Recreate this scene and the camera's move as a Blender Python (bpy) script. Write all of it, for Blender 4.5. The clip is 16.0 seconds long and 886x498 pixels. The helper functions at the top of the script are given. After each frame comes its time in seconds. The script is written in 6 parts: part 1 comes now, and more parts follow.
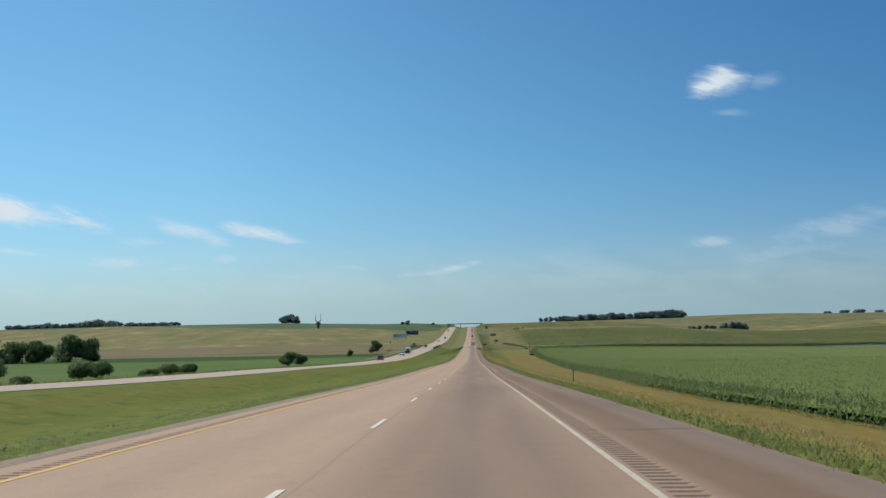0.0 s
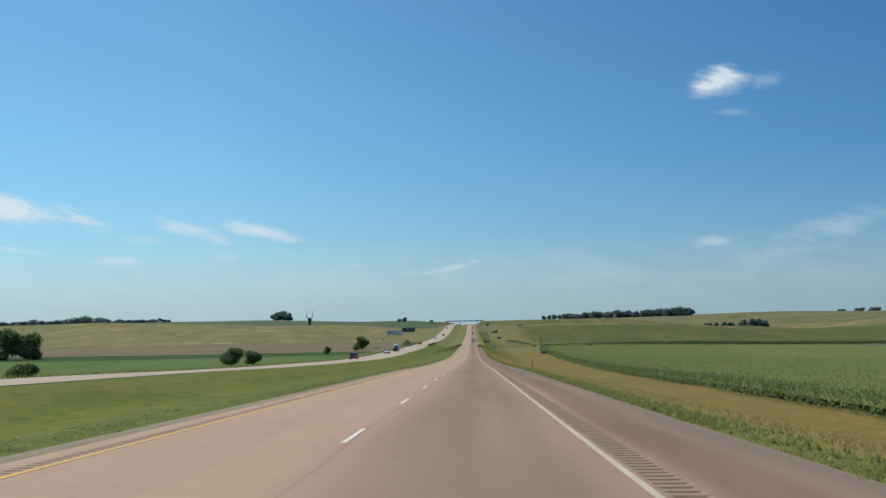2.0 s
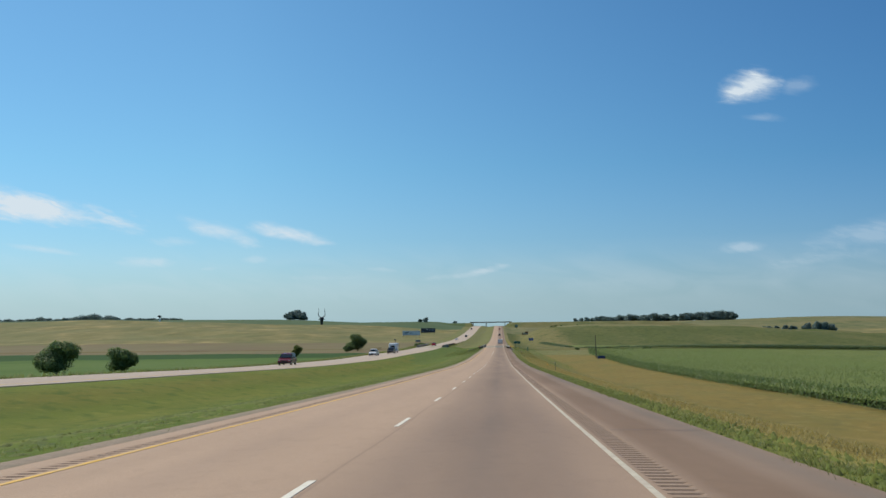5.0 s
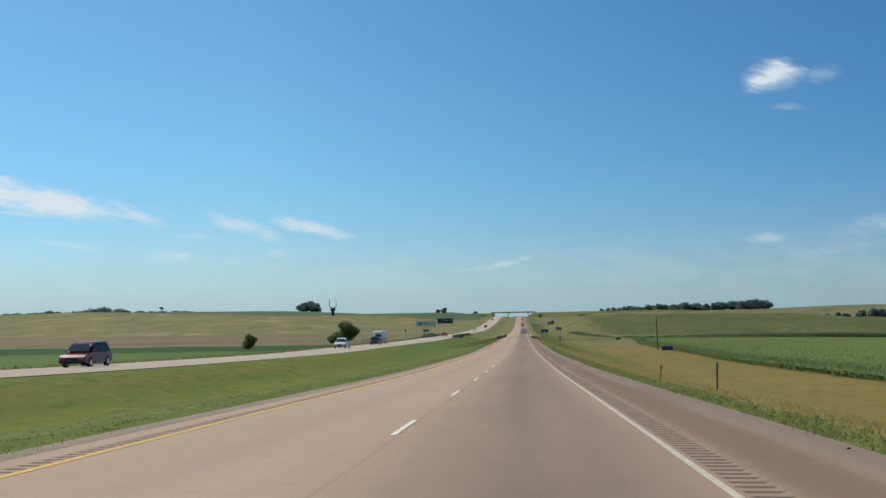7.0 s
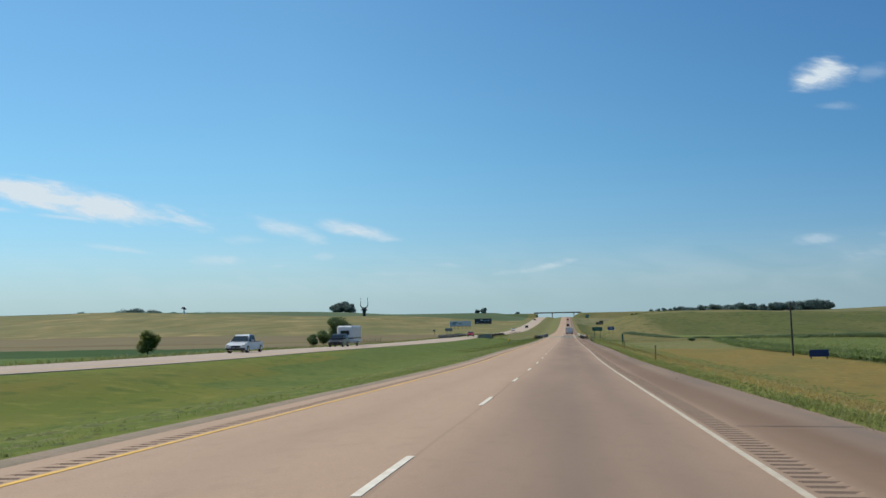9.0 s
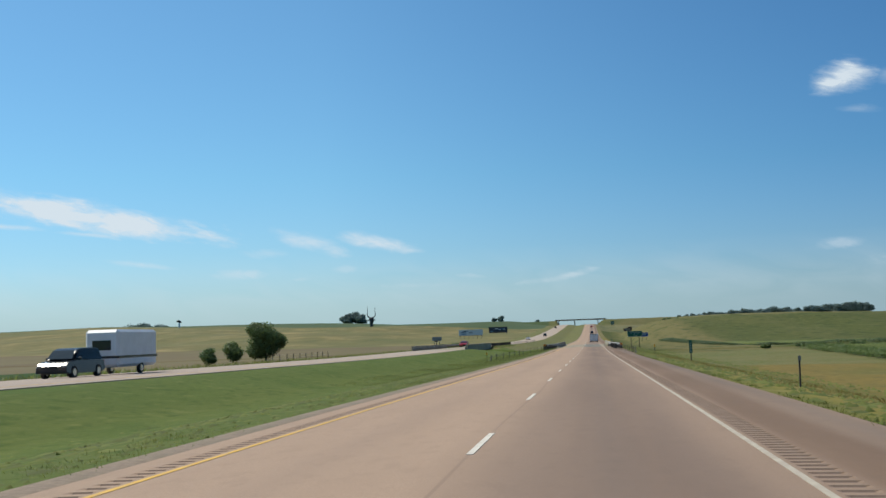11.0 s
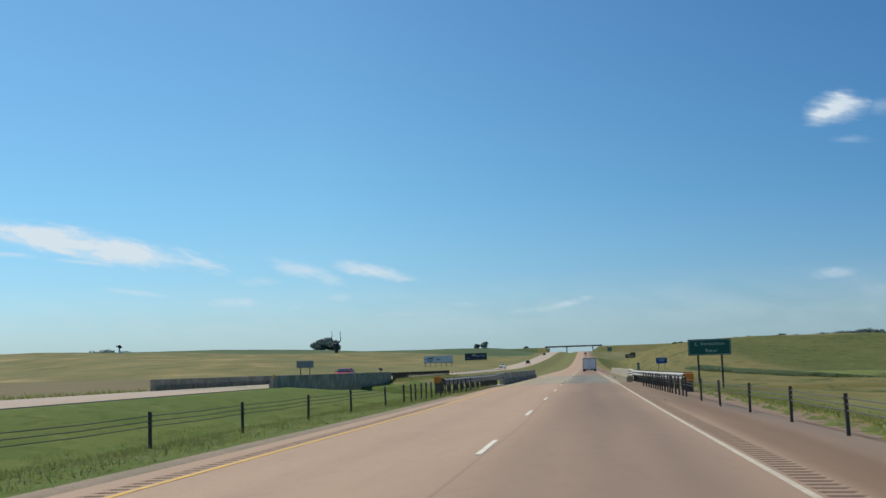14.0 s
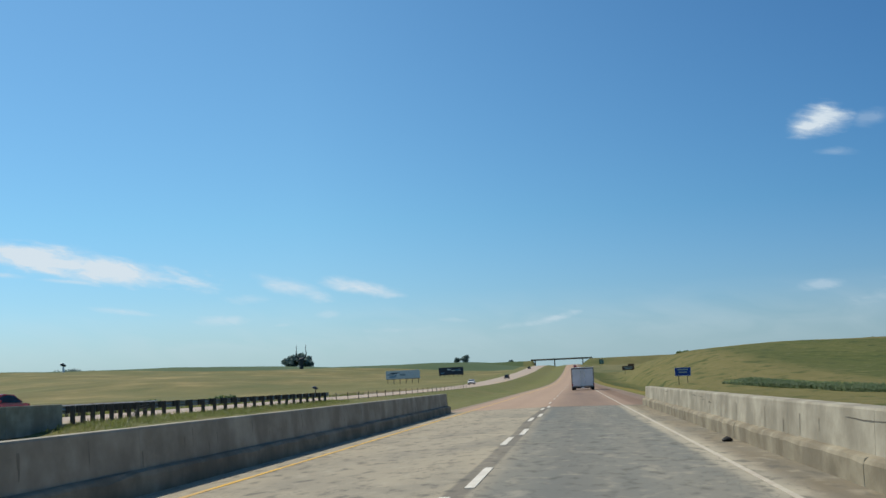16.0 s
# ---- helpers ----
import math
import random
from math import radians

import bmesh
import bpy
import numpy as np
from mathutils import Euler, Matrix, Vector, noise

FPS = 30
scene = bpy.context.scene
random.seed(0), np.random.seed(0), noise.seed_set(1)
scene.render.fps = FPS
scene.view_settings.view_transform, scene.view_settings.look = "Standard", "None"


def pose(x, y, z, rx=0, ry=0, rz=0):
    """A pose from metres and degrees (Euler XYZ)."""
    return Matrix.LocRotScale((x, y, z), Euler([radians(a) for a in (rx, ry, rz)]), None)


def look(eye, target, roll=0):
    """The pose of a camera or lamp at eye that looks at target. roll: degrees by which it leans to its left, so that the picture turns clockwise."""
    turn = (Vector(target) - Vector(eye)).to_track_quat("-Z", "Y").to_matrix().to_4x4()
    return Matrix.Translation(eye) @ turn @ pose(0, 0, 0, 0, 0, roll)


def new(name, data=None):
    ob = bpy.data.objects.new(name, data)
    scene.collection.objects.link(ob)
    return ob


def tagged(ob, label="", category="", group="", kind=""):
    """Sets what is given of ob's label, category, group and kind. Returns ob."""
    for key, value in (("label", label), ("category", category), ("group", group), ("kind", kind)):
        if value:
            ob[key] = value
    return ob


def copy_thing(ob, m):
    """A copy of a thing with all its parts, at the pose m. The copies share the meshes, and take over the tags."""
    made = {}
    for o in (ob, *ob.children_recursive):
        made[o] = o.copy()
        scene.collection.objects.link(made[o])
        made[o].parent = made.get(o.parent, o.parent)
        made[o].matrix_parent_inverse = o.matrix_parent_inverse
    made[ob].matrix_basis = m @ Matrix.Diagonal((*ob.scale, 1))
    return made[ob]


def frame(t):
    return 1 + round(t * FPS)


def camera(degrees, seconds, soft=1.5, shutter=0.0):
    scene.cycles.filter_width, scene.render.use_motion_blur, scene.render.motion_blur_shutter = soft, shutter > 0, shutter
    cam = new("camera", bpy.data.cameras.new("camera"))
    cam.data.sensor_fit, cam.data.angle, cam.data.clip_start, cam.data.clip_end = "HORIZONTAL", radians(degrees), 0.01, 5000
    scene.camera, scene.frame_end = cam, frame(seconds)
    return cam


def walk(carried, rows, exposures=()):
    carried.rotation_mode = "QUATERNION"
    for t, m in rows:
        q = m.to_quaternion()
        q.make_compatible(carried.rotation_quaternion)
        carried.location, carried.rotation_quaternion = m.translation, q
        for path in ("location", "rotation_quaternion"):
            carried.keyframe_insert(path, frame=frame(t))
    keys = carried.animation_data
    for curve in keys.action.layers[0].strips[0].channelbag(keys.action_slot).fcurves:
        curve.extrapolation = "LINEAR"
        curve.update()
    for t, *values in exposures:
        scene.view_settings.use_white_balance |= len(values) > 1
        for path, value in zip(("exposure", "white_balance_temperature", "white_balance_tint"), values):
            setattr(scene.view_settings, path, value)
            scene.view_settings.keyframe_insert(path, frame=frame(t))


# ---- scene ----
# ---------------------------------------------------------------- camera
cam = camera(46.38, 16.0, 1.5)
# seconds, eye x y z, yaw (to the left), pitch (up), roll
PATH = [
    (0.0, 1.853, 0.000, 1.186, 1.497, 4.238, -1.501),
    (0.5, 1.842, 18.869, 0.560, 1.084, 4.576, -1.698),
    (1.0, 1.853, 37.734, -0.054, 0.656, 4.479, -1.897),
    (1.5, 1.901, 56.599, -0.721, 1.071, 4.637, -0.885),
    (2.0, 1.901, 75.468, -1.361, 1.528, 4.184, -1.391),
    (2.5, 1.925, 94.349, -1.966, 1.698, 2.846, -1.427),
    (3.0, 1.929, 113.250, -2.475, 1.475, 3.841, -1.244),
    (3.5, 1.955, 132.179, -2.980, 2.012, 4.838, -0.712),
    (4.0, 2.003, 151.141, -3.570, 2.402, 3.643, -1.789),
    (4.5, 2.011, 170.135, -4.136, 2.679, 4.431, -1.153),
    (7.0, 1.800, 265.238, -6.887, 4.310, 4.038, -1.109),
    (7.5, 1.721, 284.305, -7.388, 5.033, 3.556, -1.424),
    (8.0, 1.666, 303.416, -7.841, 5.172, 4.190, -0.957),
    (8.5, 1.660, 322.556, -8.349, 5.980, 4.672, -0.775),
    (9.0, 1.672, 341.705, -8.698, 6.777, 4.225, -1.115),
    (11.5, 1.509, 437.390, -9.876, 8.314, 4.940, -2.277),
    (12.0, 1.558, 456.499, -10.107, 8.653, 4.699, -2.494),
    (12.5, 1.539, 475.591, -10.297, 8.120, 5.217, -2.400),
    (13.0, 1.539, 494.674, -10.491, 7.445, 5.247, -2.639),
    (13.5, 1.487, 513.745, -10.648, 7.477, 5.769, -2.273),
    (14.0, 1.524, 532.810, -10.848, 7.597, 6.426, -1.869),
    (14.5, 1.441, 551.870, -10.892, 6.272, 6.077, -2.487),
    (15.0, 1.378, 570.930, -10.994, 5.608, 6.228, -2.454),
    (15.5, 1.431, 589.982, -11.035, 6.297, 7.027, -2.158),
    (16.0, 1.394, 609.021, -11.115, 6.897, 7.264, -2.561),
]


def aim(x, y, z, yaw, pitch, roll):
    a, b = radians(yaw), radians(pitch)
    ahead = Vector((-math.sin(a) * math.cos(b), math.cos(a) * math.cos(b), math.sin(b)))
    eye = Vector((x, y, z))
    return look(eye, eye + ahead * 100, roll)


walk(cam, [(r[0], aim(*r[1:])) for r in PATH])

# ---------------------------------------------------------------- light
SUN = Vector((-0.52, 0.24, 0.82)).normalized()
world = bpy.data.worlds.new("sky")
scene.world = world
world.use_nodes = True
EXPOSURE = 0.0
scene.view_settings.exposure = EXPOSURE


def world_sky():
    nt = world.node_tree
    nt.nodes.clear()
    N, L = nt.nodes.new, nt.links.new
    out = N("ShaderNodeOutputWorld")
    bg = N("ShaderNodeBackground")
    bg.inputs[1].default_value = SKY_STRENGTH
    sky = N("ShaderNodeTexSky")
    sky.sky_type, sky.sun_disc = "NISHITA", False
    sky.sun_elevation = math.asin(SUN.z)
    sky.sun_rotation = math.atan2(SUN.x, SUN.y)
    sky.air_density, sky.dust_density, sky.ozone_density = 1.0, 0.6, 3.0
    co = N("ShaderNodeTexCoord")

    def math_node(op, a, b=None, c=None, clamp=False):
        n = N("ShaderNodeMath")
        n.operation, n.use_clamp = op, clamp
        for k, v in enumerate((a, b, c)):
            if v is None:
                continue
            if isinstance(v, (int, float)):
                n.inputs[k].default_value = v
            else:
                L(v, n.inputs[k])
        return n.outputs[0]

    sep = N("ShaderNodeSeparateXYZ")
    L(co.outputs["Generated"], sep.inputs[0])
    az = math_node("ARCTAN2", sep.outputs[0], sep.outputs[1])      # to the right of +y
    el = math_node("ARCSINE", sep.outputs[2])
    # fibrous cloud texture, drawn out along lines that fall gently to the right
    comb = N("ShaderNodeCombineXYZ")
    L(az, comb.inputs[0])
    L(math_node("ADD", math_node("MULTIPLY", el, 3.0), math_node("MULTIPLY", az, 0.5)), comb.inputs[1])

    def noise_of(scale, detail, rough, distortion):
        tex = N("ShaderNodeTexNoise")
        tex.inputs["Scale"].default_value, tex.inputs["Detail"].default_value, tex.inputs["Roughness"].default_value = scale, detail, rough
        tex.inputs["Distortion"].default_value = distortion
        L(comb.outputs[0], tex.inputs["Vector"])
        return tex.outputs[0]

    soft_noise, fine = noise_of(14, 3, 0.5, 0.8), noise_of(46, 7, 0.62, 0.5)
    rag = math_node("ADD", math_node("MULTIPLY_ADD", soft_noise, 1.5, -0.75), math_node("MULTIPLY_ADD", fine, 1.1, -0.55))
    total = None
    for a0, e0, wa, we, tilt, k in CLOUDS:
        da = math_node("SUBTRACT", az, radians(a0))
        de = math_node("SUBTRACT", math_node("SUBTRACT", el, radians(e0)), math_node("MULTIPLY", da, tilt))
        r = math_node("ADD", math_node("POWER", math_node("DIVIDE", da, radians(wa)), 2.0), math_node("POWER", math_node("DIVIDE", de, radians(we)), 2.0))
        m = math_node("SUBTRACT", math_node("ADD", 0.95, rag), math_node("MULTIPLY", math_node("POWER", r, 0.75), 0.85), clamp=True)
        m = math_node("MULTIPLY", math_node("MULTIPLY", m, m), k)
        total = m if total is None else math_node("MAXIMUM", total, m)
    body = math_node("MULTIPLY", math_node("MINIMUM", total, 1.0), 0.95)
    # thin veil low over the horizon
    low = math_node("SUBTRACT", 1.0, math_node("DIVIDE", math_node("ABSOLUTE", math_node("SUBTRACT", el, radians(2.3))), radians(2.6)), clamp=True)
    veil = math_node("MULTIPLY", math_node("MULTIPLY", low, 0.26), math_node("MULTIPLY_ADD", soft_noise, 2.0, -0.5, clamp=True))
    mask = math_node("MAXIMUM", body, veil)
    tint = N("ShaderNodeMix")
    tint.data_type, tint.blend_type = "RGBA", "MULTIPLY"
    tint.inputs["Factor"].default_value = 1.0
    L(sky.outputs[0], tint.inputs["A"])
    side = math_node("MULTIPLY_ADD", az, 1.35, 0.345, clamp=True)
    tone = N("ShaderNodeMix")
    tone.data_type = "RGBA"
    L(side, tone.inputs["Factor"])
    tone.inputs["A"].default_value, tone.inputs["B"].default_value = SKY_TINT, SKY_TINT_FAR
    rise = math_node("DIVIDE", el, radians(9.0), clamp=True)
    low_tone = N("ShaderNodeMix")
    low_tone.data_type = "RGBA"
    L(rise, low_tone.inputs["Factor"])
    low_tone.inputs["A"].default_value = SKY_TINT_LOW
    L(tone.outputs["Result"], low_tone.inputs["B"])
    dim = N("ShaderNodeMix")
    dim.data_type, dim.blend_type = "RGBA", "MULTIPLY"
    L(math_node("MULTIPLY", side, math_node("MULTIPLY_ADD", rise, -0.22, 0.58)), dim.inputs["Factor"])
    L(low_tone.outputs["Result"], dim.inputs["A"])
    dim.inputs["B"].default_value = (0.45, 0.55, 0.72, 1)
    L(dim.outputs["Result"], tint.inputs["B"])
    mix = N("ShaderNodeMix")
    mix.data_type = "RGBA"
    L(mask, mix.inputs["Factor"])
    L(tint.outputs["Result"], mix.inputs["A"])
    mix.inputs["B"].default_value = CLOUD_COLOUR
    # pale haze along the foot of the sky
    foot = math_node("POWER", math_node("SUBTRACT", 1.0, math_node("DIVIDE", math_node("ABSOLUTE", el), radians(4.2)), clamp=True), 1.3)
    haze = N("ShaderNodeMix")
    haze.data_type = "RGBA"
    L(side, haze.inputs["Factor"])
    haze.inputs["A"].default_value, haze.inputs["B"].default_value = HAZE, HAZE_FAR
    mist = N("ShaderNodeMix")
    mist.data_type = "RGBA"
    L(math_node("MULTIPLY", foot, 0.85), mist.inputs["Factor"])
    L(mix.outputs["Result"], mist.inputs["A"])
    L(haze.outputs["Result"], mist.inputs["B"])
    L(mist.outputs["Result"], bg.inputs[0])
    L(bg.outputs[0], out.inputs[0])


SKY_STRENGTH = 0.11
SKY_TINT = (0.60, 0.97, 1.08, 1)            # towards the sun
SKY_TINT_FAR = (0.35, 0.69, 0.90, 1)        # away from it
SKY_TINT_LOW = (0.68, 0.87, 1.09, 1)        # hazy foot of the sky
HAZE = (3.6, 5.3, 5.9, 1)                    # towards the sun
HAZE_FAR = (2.45, 3.8, 4.5, 1)              # away from it
CLOUD_COLOUR = (6.2, 7.0, 7.6, 1)
# azimuth to the right of the road, height, half widths, tilt, strength
CLOUDS = [
    (13.8, 12.62, 1.7, 1.10, 0.10, 1.1), (13.2, 12.4, 1.2, 0.85, 0.1, 1.15), (14.4, 10.95, 1.3, 0.28, -0.1, 0.25), (16.3, 12.5, 1.1, 0.55, 0.1, 0.22),
    (-11.5, 5.32, 2.5, 0.52, -0.19, 0.95), (-12.6, 5.52, 1.4, 0.5, -0.2, 1.0), (-9.9, 4.85, 1.2, 0.22, -0.1, 0.5),
    (-15.2, 5.38, 2.2, 0.6, -0.30, 0.62), (-14.1, 4.98, 1.5, 0.42, -0.2, 0.75), (-17.7, 4.85, 1.5, 0.32, -0.05, 0.32),
    (-26.2, 6.85, 7.4, 0.92, -0.15, 1.7), (-28.5, 7.3, 4.8, 0.85, -0.1, 1.5), (-21.6, 5.95, 1.8, 0.26, -0.17, 0.75), (-34.0, 8.2, 4.5, 0.9, -0.1, 1.1),
    (-31.0, 6.4, 2.4, 0.18, -0.08, 0.6), (-27.0, 6.0, 2.0, 0.15, -0.08, 0.5), (-24.3, 4.35, 2.3, 0.22, -0.12, 0.5), (-19.2, 3.75, 2.1, 0.40, -0.02, 0.45),
    (-13.4, 3.9, 1.1, 0.3, 0.0, 0.30), (-16.0, 3.4, 0.8, 0.2, 0.0, 0.28), (-6.4, 3.3, 1.5, 0.22, -0.1, 0.42),
    (-0.8, 3.2, 2.0, 0.32, 0.22, 0.55), (-3.0, 2.85, 2.4, 0.30, 0.06, 0.36), (-10.0, 2.9, 4.0, 0.34, 0.0, 0.26), (-7.0, 2.0, 10.0, 0.9, 0.0, 0.20), (6.0, 2.5, 6.5, 0.7, 0.0, 0.20),
    (13.1, 4.1, 1.4, 0.42, 0.05, 0.38), (19.5, 4.6, 4.6, 0.95, 0.22, 0.28), (17.0, 3.4, 4.5, 0.65, 0.1, 0.24), (25.5, 5.2, 5.5, 0.95, 0.15, 0.30),
]
world_sky()
sun = new("sun", bpy.data.lights.new("sun", "SUN"))
sun.data.energy, sun.data.angle, sun.data.color = 4.1, radians(0.53), (1.0, 0.93, 0.79)
sun.matrix_world = look(SUN * 500, (0, 0, 0))

# ---------------------------------------------------------------- the lie of the land
KNOT_Y = (-400, -200, -40, 0, 40, 80, 120, 160, 200, 240, 280, 320, 360, 400, 440, 480, 520, 560, 600, 640, 680, 720, 800, 900, 1017, 1180, 1335, 1500, 1620, 2000, 2600, 5000)
KNOT_Z = (8, 6, 1.37, 0, -1.33, -2.70, -3.88, -5.01, -6.27, -7.41, -8.43, -9.43, -10.19, -10.82, -11.15, -11.53, -11.89, -12.15, -12.26, -12.43, -12.6, -12.72, -12.95, -12.8, -11.6, -8.8, -5.2, -2.1, -1.6, -5.0, -10, -20)
_ky, _kz = np.array(KNOT_Y, float), np.array(KNOT_Z, float)
_km = np.gradient(_kz, _ky)


def road_z(y):
    """Height of the road's crown along the way."""
    y = np.asarray(y, float)
    i = np.clip(np.searchsorted(_ky, y) - 1, 0, len(_ky) - 2)
    h = _ky[i + 1] - _ky[i]
    t = np.clip((y - _ky[i]) / h, 0, 1)
    return ((2 * t**3 - 3 * t**2 + 1) * _kz[i] + (t**3 - 2 * t**2 + t) * h * _km[i]
            + (-2 * t**3 + 3 * t**2) * _kz[i + 1] + (t**3 - t**2) * h * _km[i + 1])


def sstep(a, b, v):
    t = np.clip((np.asarray(v, float) - a) / (b - a), 0, 1)
    return t * t * (3 - 2 * t)


CROWN = 0.015
LEFT_X, LEFT_RISE = -26.2, 0.30      # centre line of the other carriageway
DECK0, DECK1 = 601.0, 657.0          # bridge


def wave(x, y, s, ph=0.0):
    return np.sin(x / s + 1.3 * np.sin(y / (1.7 * s) + ph)) * np.cos(y / (1.2 * s) - 0.7 * np.sin(x / (2.1 * s) + ph))


def natural(x, y):
    x, y = np.broadcast_arrays(np.asarray(x, float), np.asarray(y, float))
    zr = road_z(y)
    # left side: valley floor and the long pasture ridge
    amp = 17 + 6 * sstep(-200, -330, x)
    left = -12.8 + amp * sstep(720, 1480, y) + (2.0 * wave(x, y, 95) + 1.3 * wave(x, y, 33, 0.6)) * sstep(760, 1000, y) * (1 - sstep(1350, 1600, y))
    left = left + 2.2 * sstep(1400, 1750, y) + 3.0 * sstep(-330, -520, x) * sstep(1500, 2150, y)
    up = sstep(1250, 1450, y)
    wl = np.clip((-x - (60 - 30 * up)) / (140 - 70 * up), 0, 1)
    wl = wl * wl * (3 - 2 * wl)
    # right side: corn valley falling towards the river, a near hill, two smaller knolls, far upland
    floor = -14.2 - 3.4 * sstep(45, 240, x) * sstep(420, 600, y) + 2.0 * sstep(720, 1200, y)
    top = np.interp(x, [30, 200, 400, 500, 570, 680, 800, 1300], [2.5, 3.4, 4.3, 8.0, 8.4, 5.5, 4.8, 7.0])
    right = floor + (top - floor) * sstep(1180, 2000, y) + (1.5 * wave(x, y, 78, 0.4) + 0.8 * wave(x, y, 37, 1.7)) * sstep(1180, 1350, y) * (1 - sstep(1600, 1900, y))
    crest = np.interp(x, [17, 24, 30, 35, 40, 50, 62, 100, 140, 180, 215, 262], [-13.6, -9.8, -7.2, -5.6, -4.7, -3.7, -3.1, -3.3, -3.8, -4.9, -8.8, -12.6]) + 0.35 * wave(x, y, 24, 2.0)
    hill = floor + (crest - floor) * sstep(700, 985, y + 9 * np.sin(x / 13.0) + 5 * np.sin(x / 5.1)) * (1 - 0.8 * sstep(1010, 1260, y))
    hill = hill + 0.55 * wave(x, y, 31, 0.9) * sstep(740, 820, y) * (1 - sstep(930, 1000, y)) * sstep(45, 70, x)
    knoll = floor + 7.4 * np.exp(-((x - 252) / 46) ** 2 - ((y - 1050) / 105) ** 2)
    ridge = floor + 11.0 * np.exp(-((x - 520) / 100) ** 2 - ((y - 1300) / 150) ** 2)
    hill = np.maximum(hill, np.maximum(knoll, ridge))
    wr = sstep(28, 75, x)
    near = np.where(x < 0, zr - 0.35, zr - 1.6)
    z = near
    z = z * (1 - wl) + left * wl
    z = z * (1 - wr) + right * wr
    z = np.where((x > 18) & (y > 640), np.maximum(z, hill), z)
    # keep the slopes near the start following the road down into the valley
    k = 1 - sstep(250, 520, y)
    side = np.where(x < 0, zr - 0.5 - 0.006 * np.abs(x), zr - 1.9 - 0.004 * np.abs(x))
    z = z * (1 - k) + side * k
    # river channel
    c = 632 + 10 * np.sin(x / 45.0) + 0.02 * x
    d = np.abs(y - c)
    z = z - 3.4 * (1 - sstep(3, 10, d))
    return z


def ground_z(x, y):
    x, y = np.broadcast_arrays(np.asarray(x, float), np.asarray(y, float))
    zr = road_z(y)
    gap = 1 - sstep(DECK0 + 6, DECK0 + 18, y) * (1 - sstep(DECK1 - 12, DECK1 - 2, y))
    nat = natural(x, y)
    plat = zr - 0.12
    med = zr - 0.06 - 1.05 * np.sin(np.clip((x + 4.4) / (-21.2 + 4.4), 0, 1) * math.pi) ** 2.4 + LEFT_RISE * np.clip((x + 4.4) / (-16.8), 0, 1)
    z = np.where(x > 5.6, plat + (nat - plat) * sstep(5.9, 15.0, x), nat)
    z = np.where((x <= 5.6) & (x > -4.4), plat, z)
    z = np.where((x <= -4.4) & (x > -21.2), med, z)
    z = np.where((x <= -21.2) & (x > -31.2), plat + LEFT_RISE, z)
    z = np.where(x <= -31.2, plat + LEFT_RISE + (nat - plat - LEFT_RISE) * sstep(31.2, 41.0, -x), z)
    z = np.where(np.abs(x + 13) < 45, z * gap + (1 - gap) * np.minimum(z, nat), z)
    # ramps of the overpass
    ramp = 2.4 - np.maximum(0, np.abs(y - 1500) - 7) / 2.6
    z = np.where(x < -33, np.maximum(z, ramp), z)
    ramp = ramp - 12 * sstep(170, 330, x)
    return np.where(x > 9, np.maximum(z, ramp - np.maximum(0, 15 - x) / 1.6), z)


def gz(x, y):
    return float(ground_z(x, y))

# ---------------------------------------------------------------- helpers for meshes
def mesh_ob(name, verts, faces, mats, parent=None, midx=None, smooth=False, label=""):
    me = bpy.data.meshes.new(name)
    me.from_pydata([tuple(map(float, v)) for v in verts], [], [tuple(map(int, f)) for f in faces])
    for m in (mats if isinstance(mats, (list, tuple)) else [mats]):
        me.materials.append(m)
    if midx is not None:
        me.polygons.foreach_set("material_index", np.asarray(midx, dtype=np.int32))
    if smooth:
        me.polygons.foreach_set("use_smooth", np.ones(len(me.polygons), dtype=bool))
    me.update()
    ob = new(name, me)
    if parent is not None:
        ob.parent = parent
    if label:
        ob["label"] = label
    return ob


def part(name, bm, material, parent, label="", smooth=False):
    me = bpy.data.meshes.new(name)
    bmesh.ops.recalc_face_normals(bm, faces=bm.faces)
    bm.to_mesh(me)
    bm.free()
    me.materials.append(material)
    if smooth:
        me.polygons.foreach_set("use_smooth", np.ones(len(me.polygons), dtype=bool))
    ob = new(name, me)
    if parent is not None:
        ob.parent = parent
    if label:
        ob["label"] = label
    return ob


def box(bm, x0, x1, y0, y1, z0, z1, bevel=0.0):
    r = bmesh.ops.create_cube(bm, size=1)
    vs = r["verts"]
    for v in vs:
        v.co = Vector((x0 + (v.co.x + .5) * (x1 - x0), y0 + (v.co.y + .5) * (y1 - y0), z0 + (v.co.z + .5) * (z1 - z0)))
    if bevel:
        es = list({e for v in vs for e in v.link_edges})
        bmesh.ops.bevel(bm, geom=es, offset=bevel, segments=1, affect="EDGES")
    return bm


def boxed(x0, x1, y0, y1, z0, z1, bevel=0.0):
    return box(bmesh.new(), x0, x1, y0, y1, z0, z1, bevel)


def rod(bm, a, b, r0, r1=None, seg=8):
    a, b = Vector(a), Vector(b)
    r1 = r0 if r1 is None else r1
    d = b - a
    m = Matrix.Translation((a + b) / 2) @ d.to_track_quat("Z", "Y").to_matrix().to_4x4()
    bmesh.ops.create_cone(bm, cap_ends=True, segments=seg, radius1=r0, radius2=r1, depth=d.length, matrix=m)
    return bm


def empty(name, x, y, z, rz=0.0):
    ob = new(name)
    ob.matrix_world = pose(x, y, z, 0, 0, rz)
    return ob


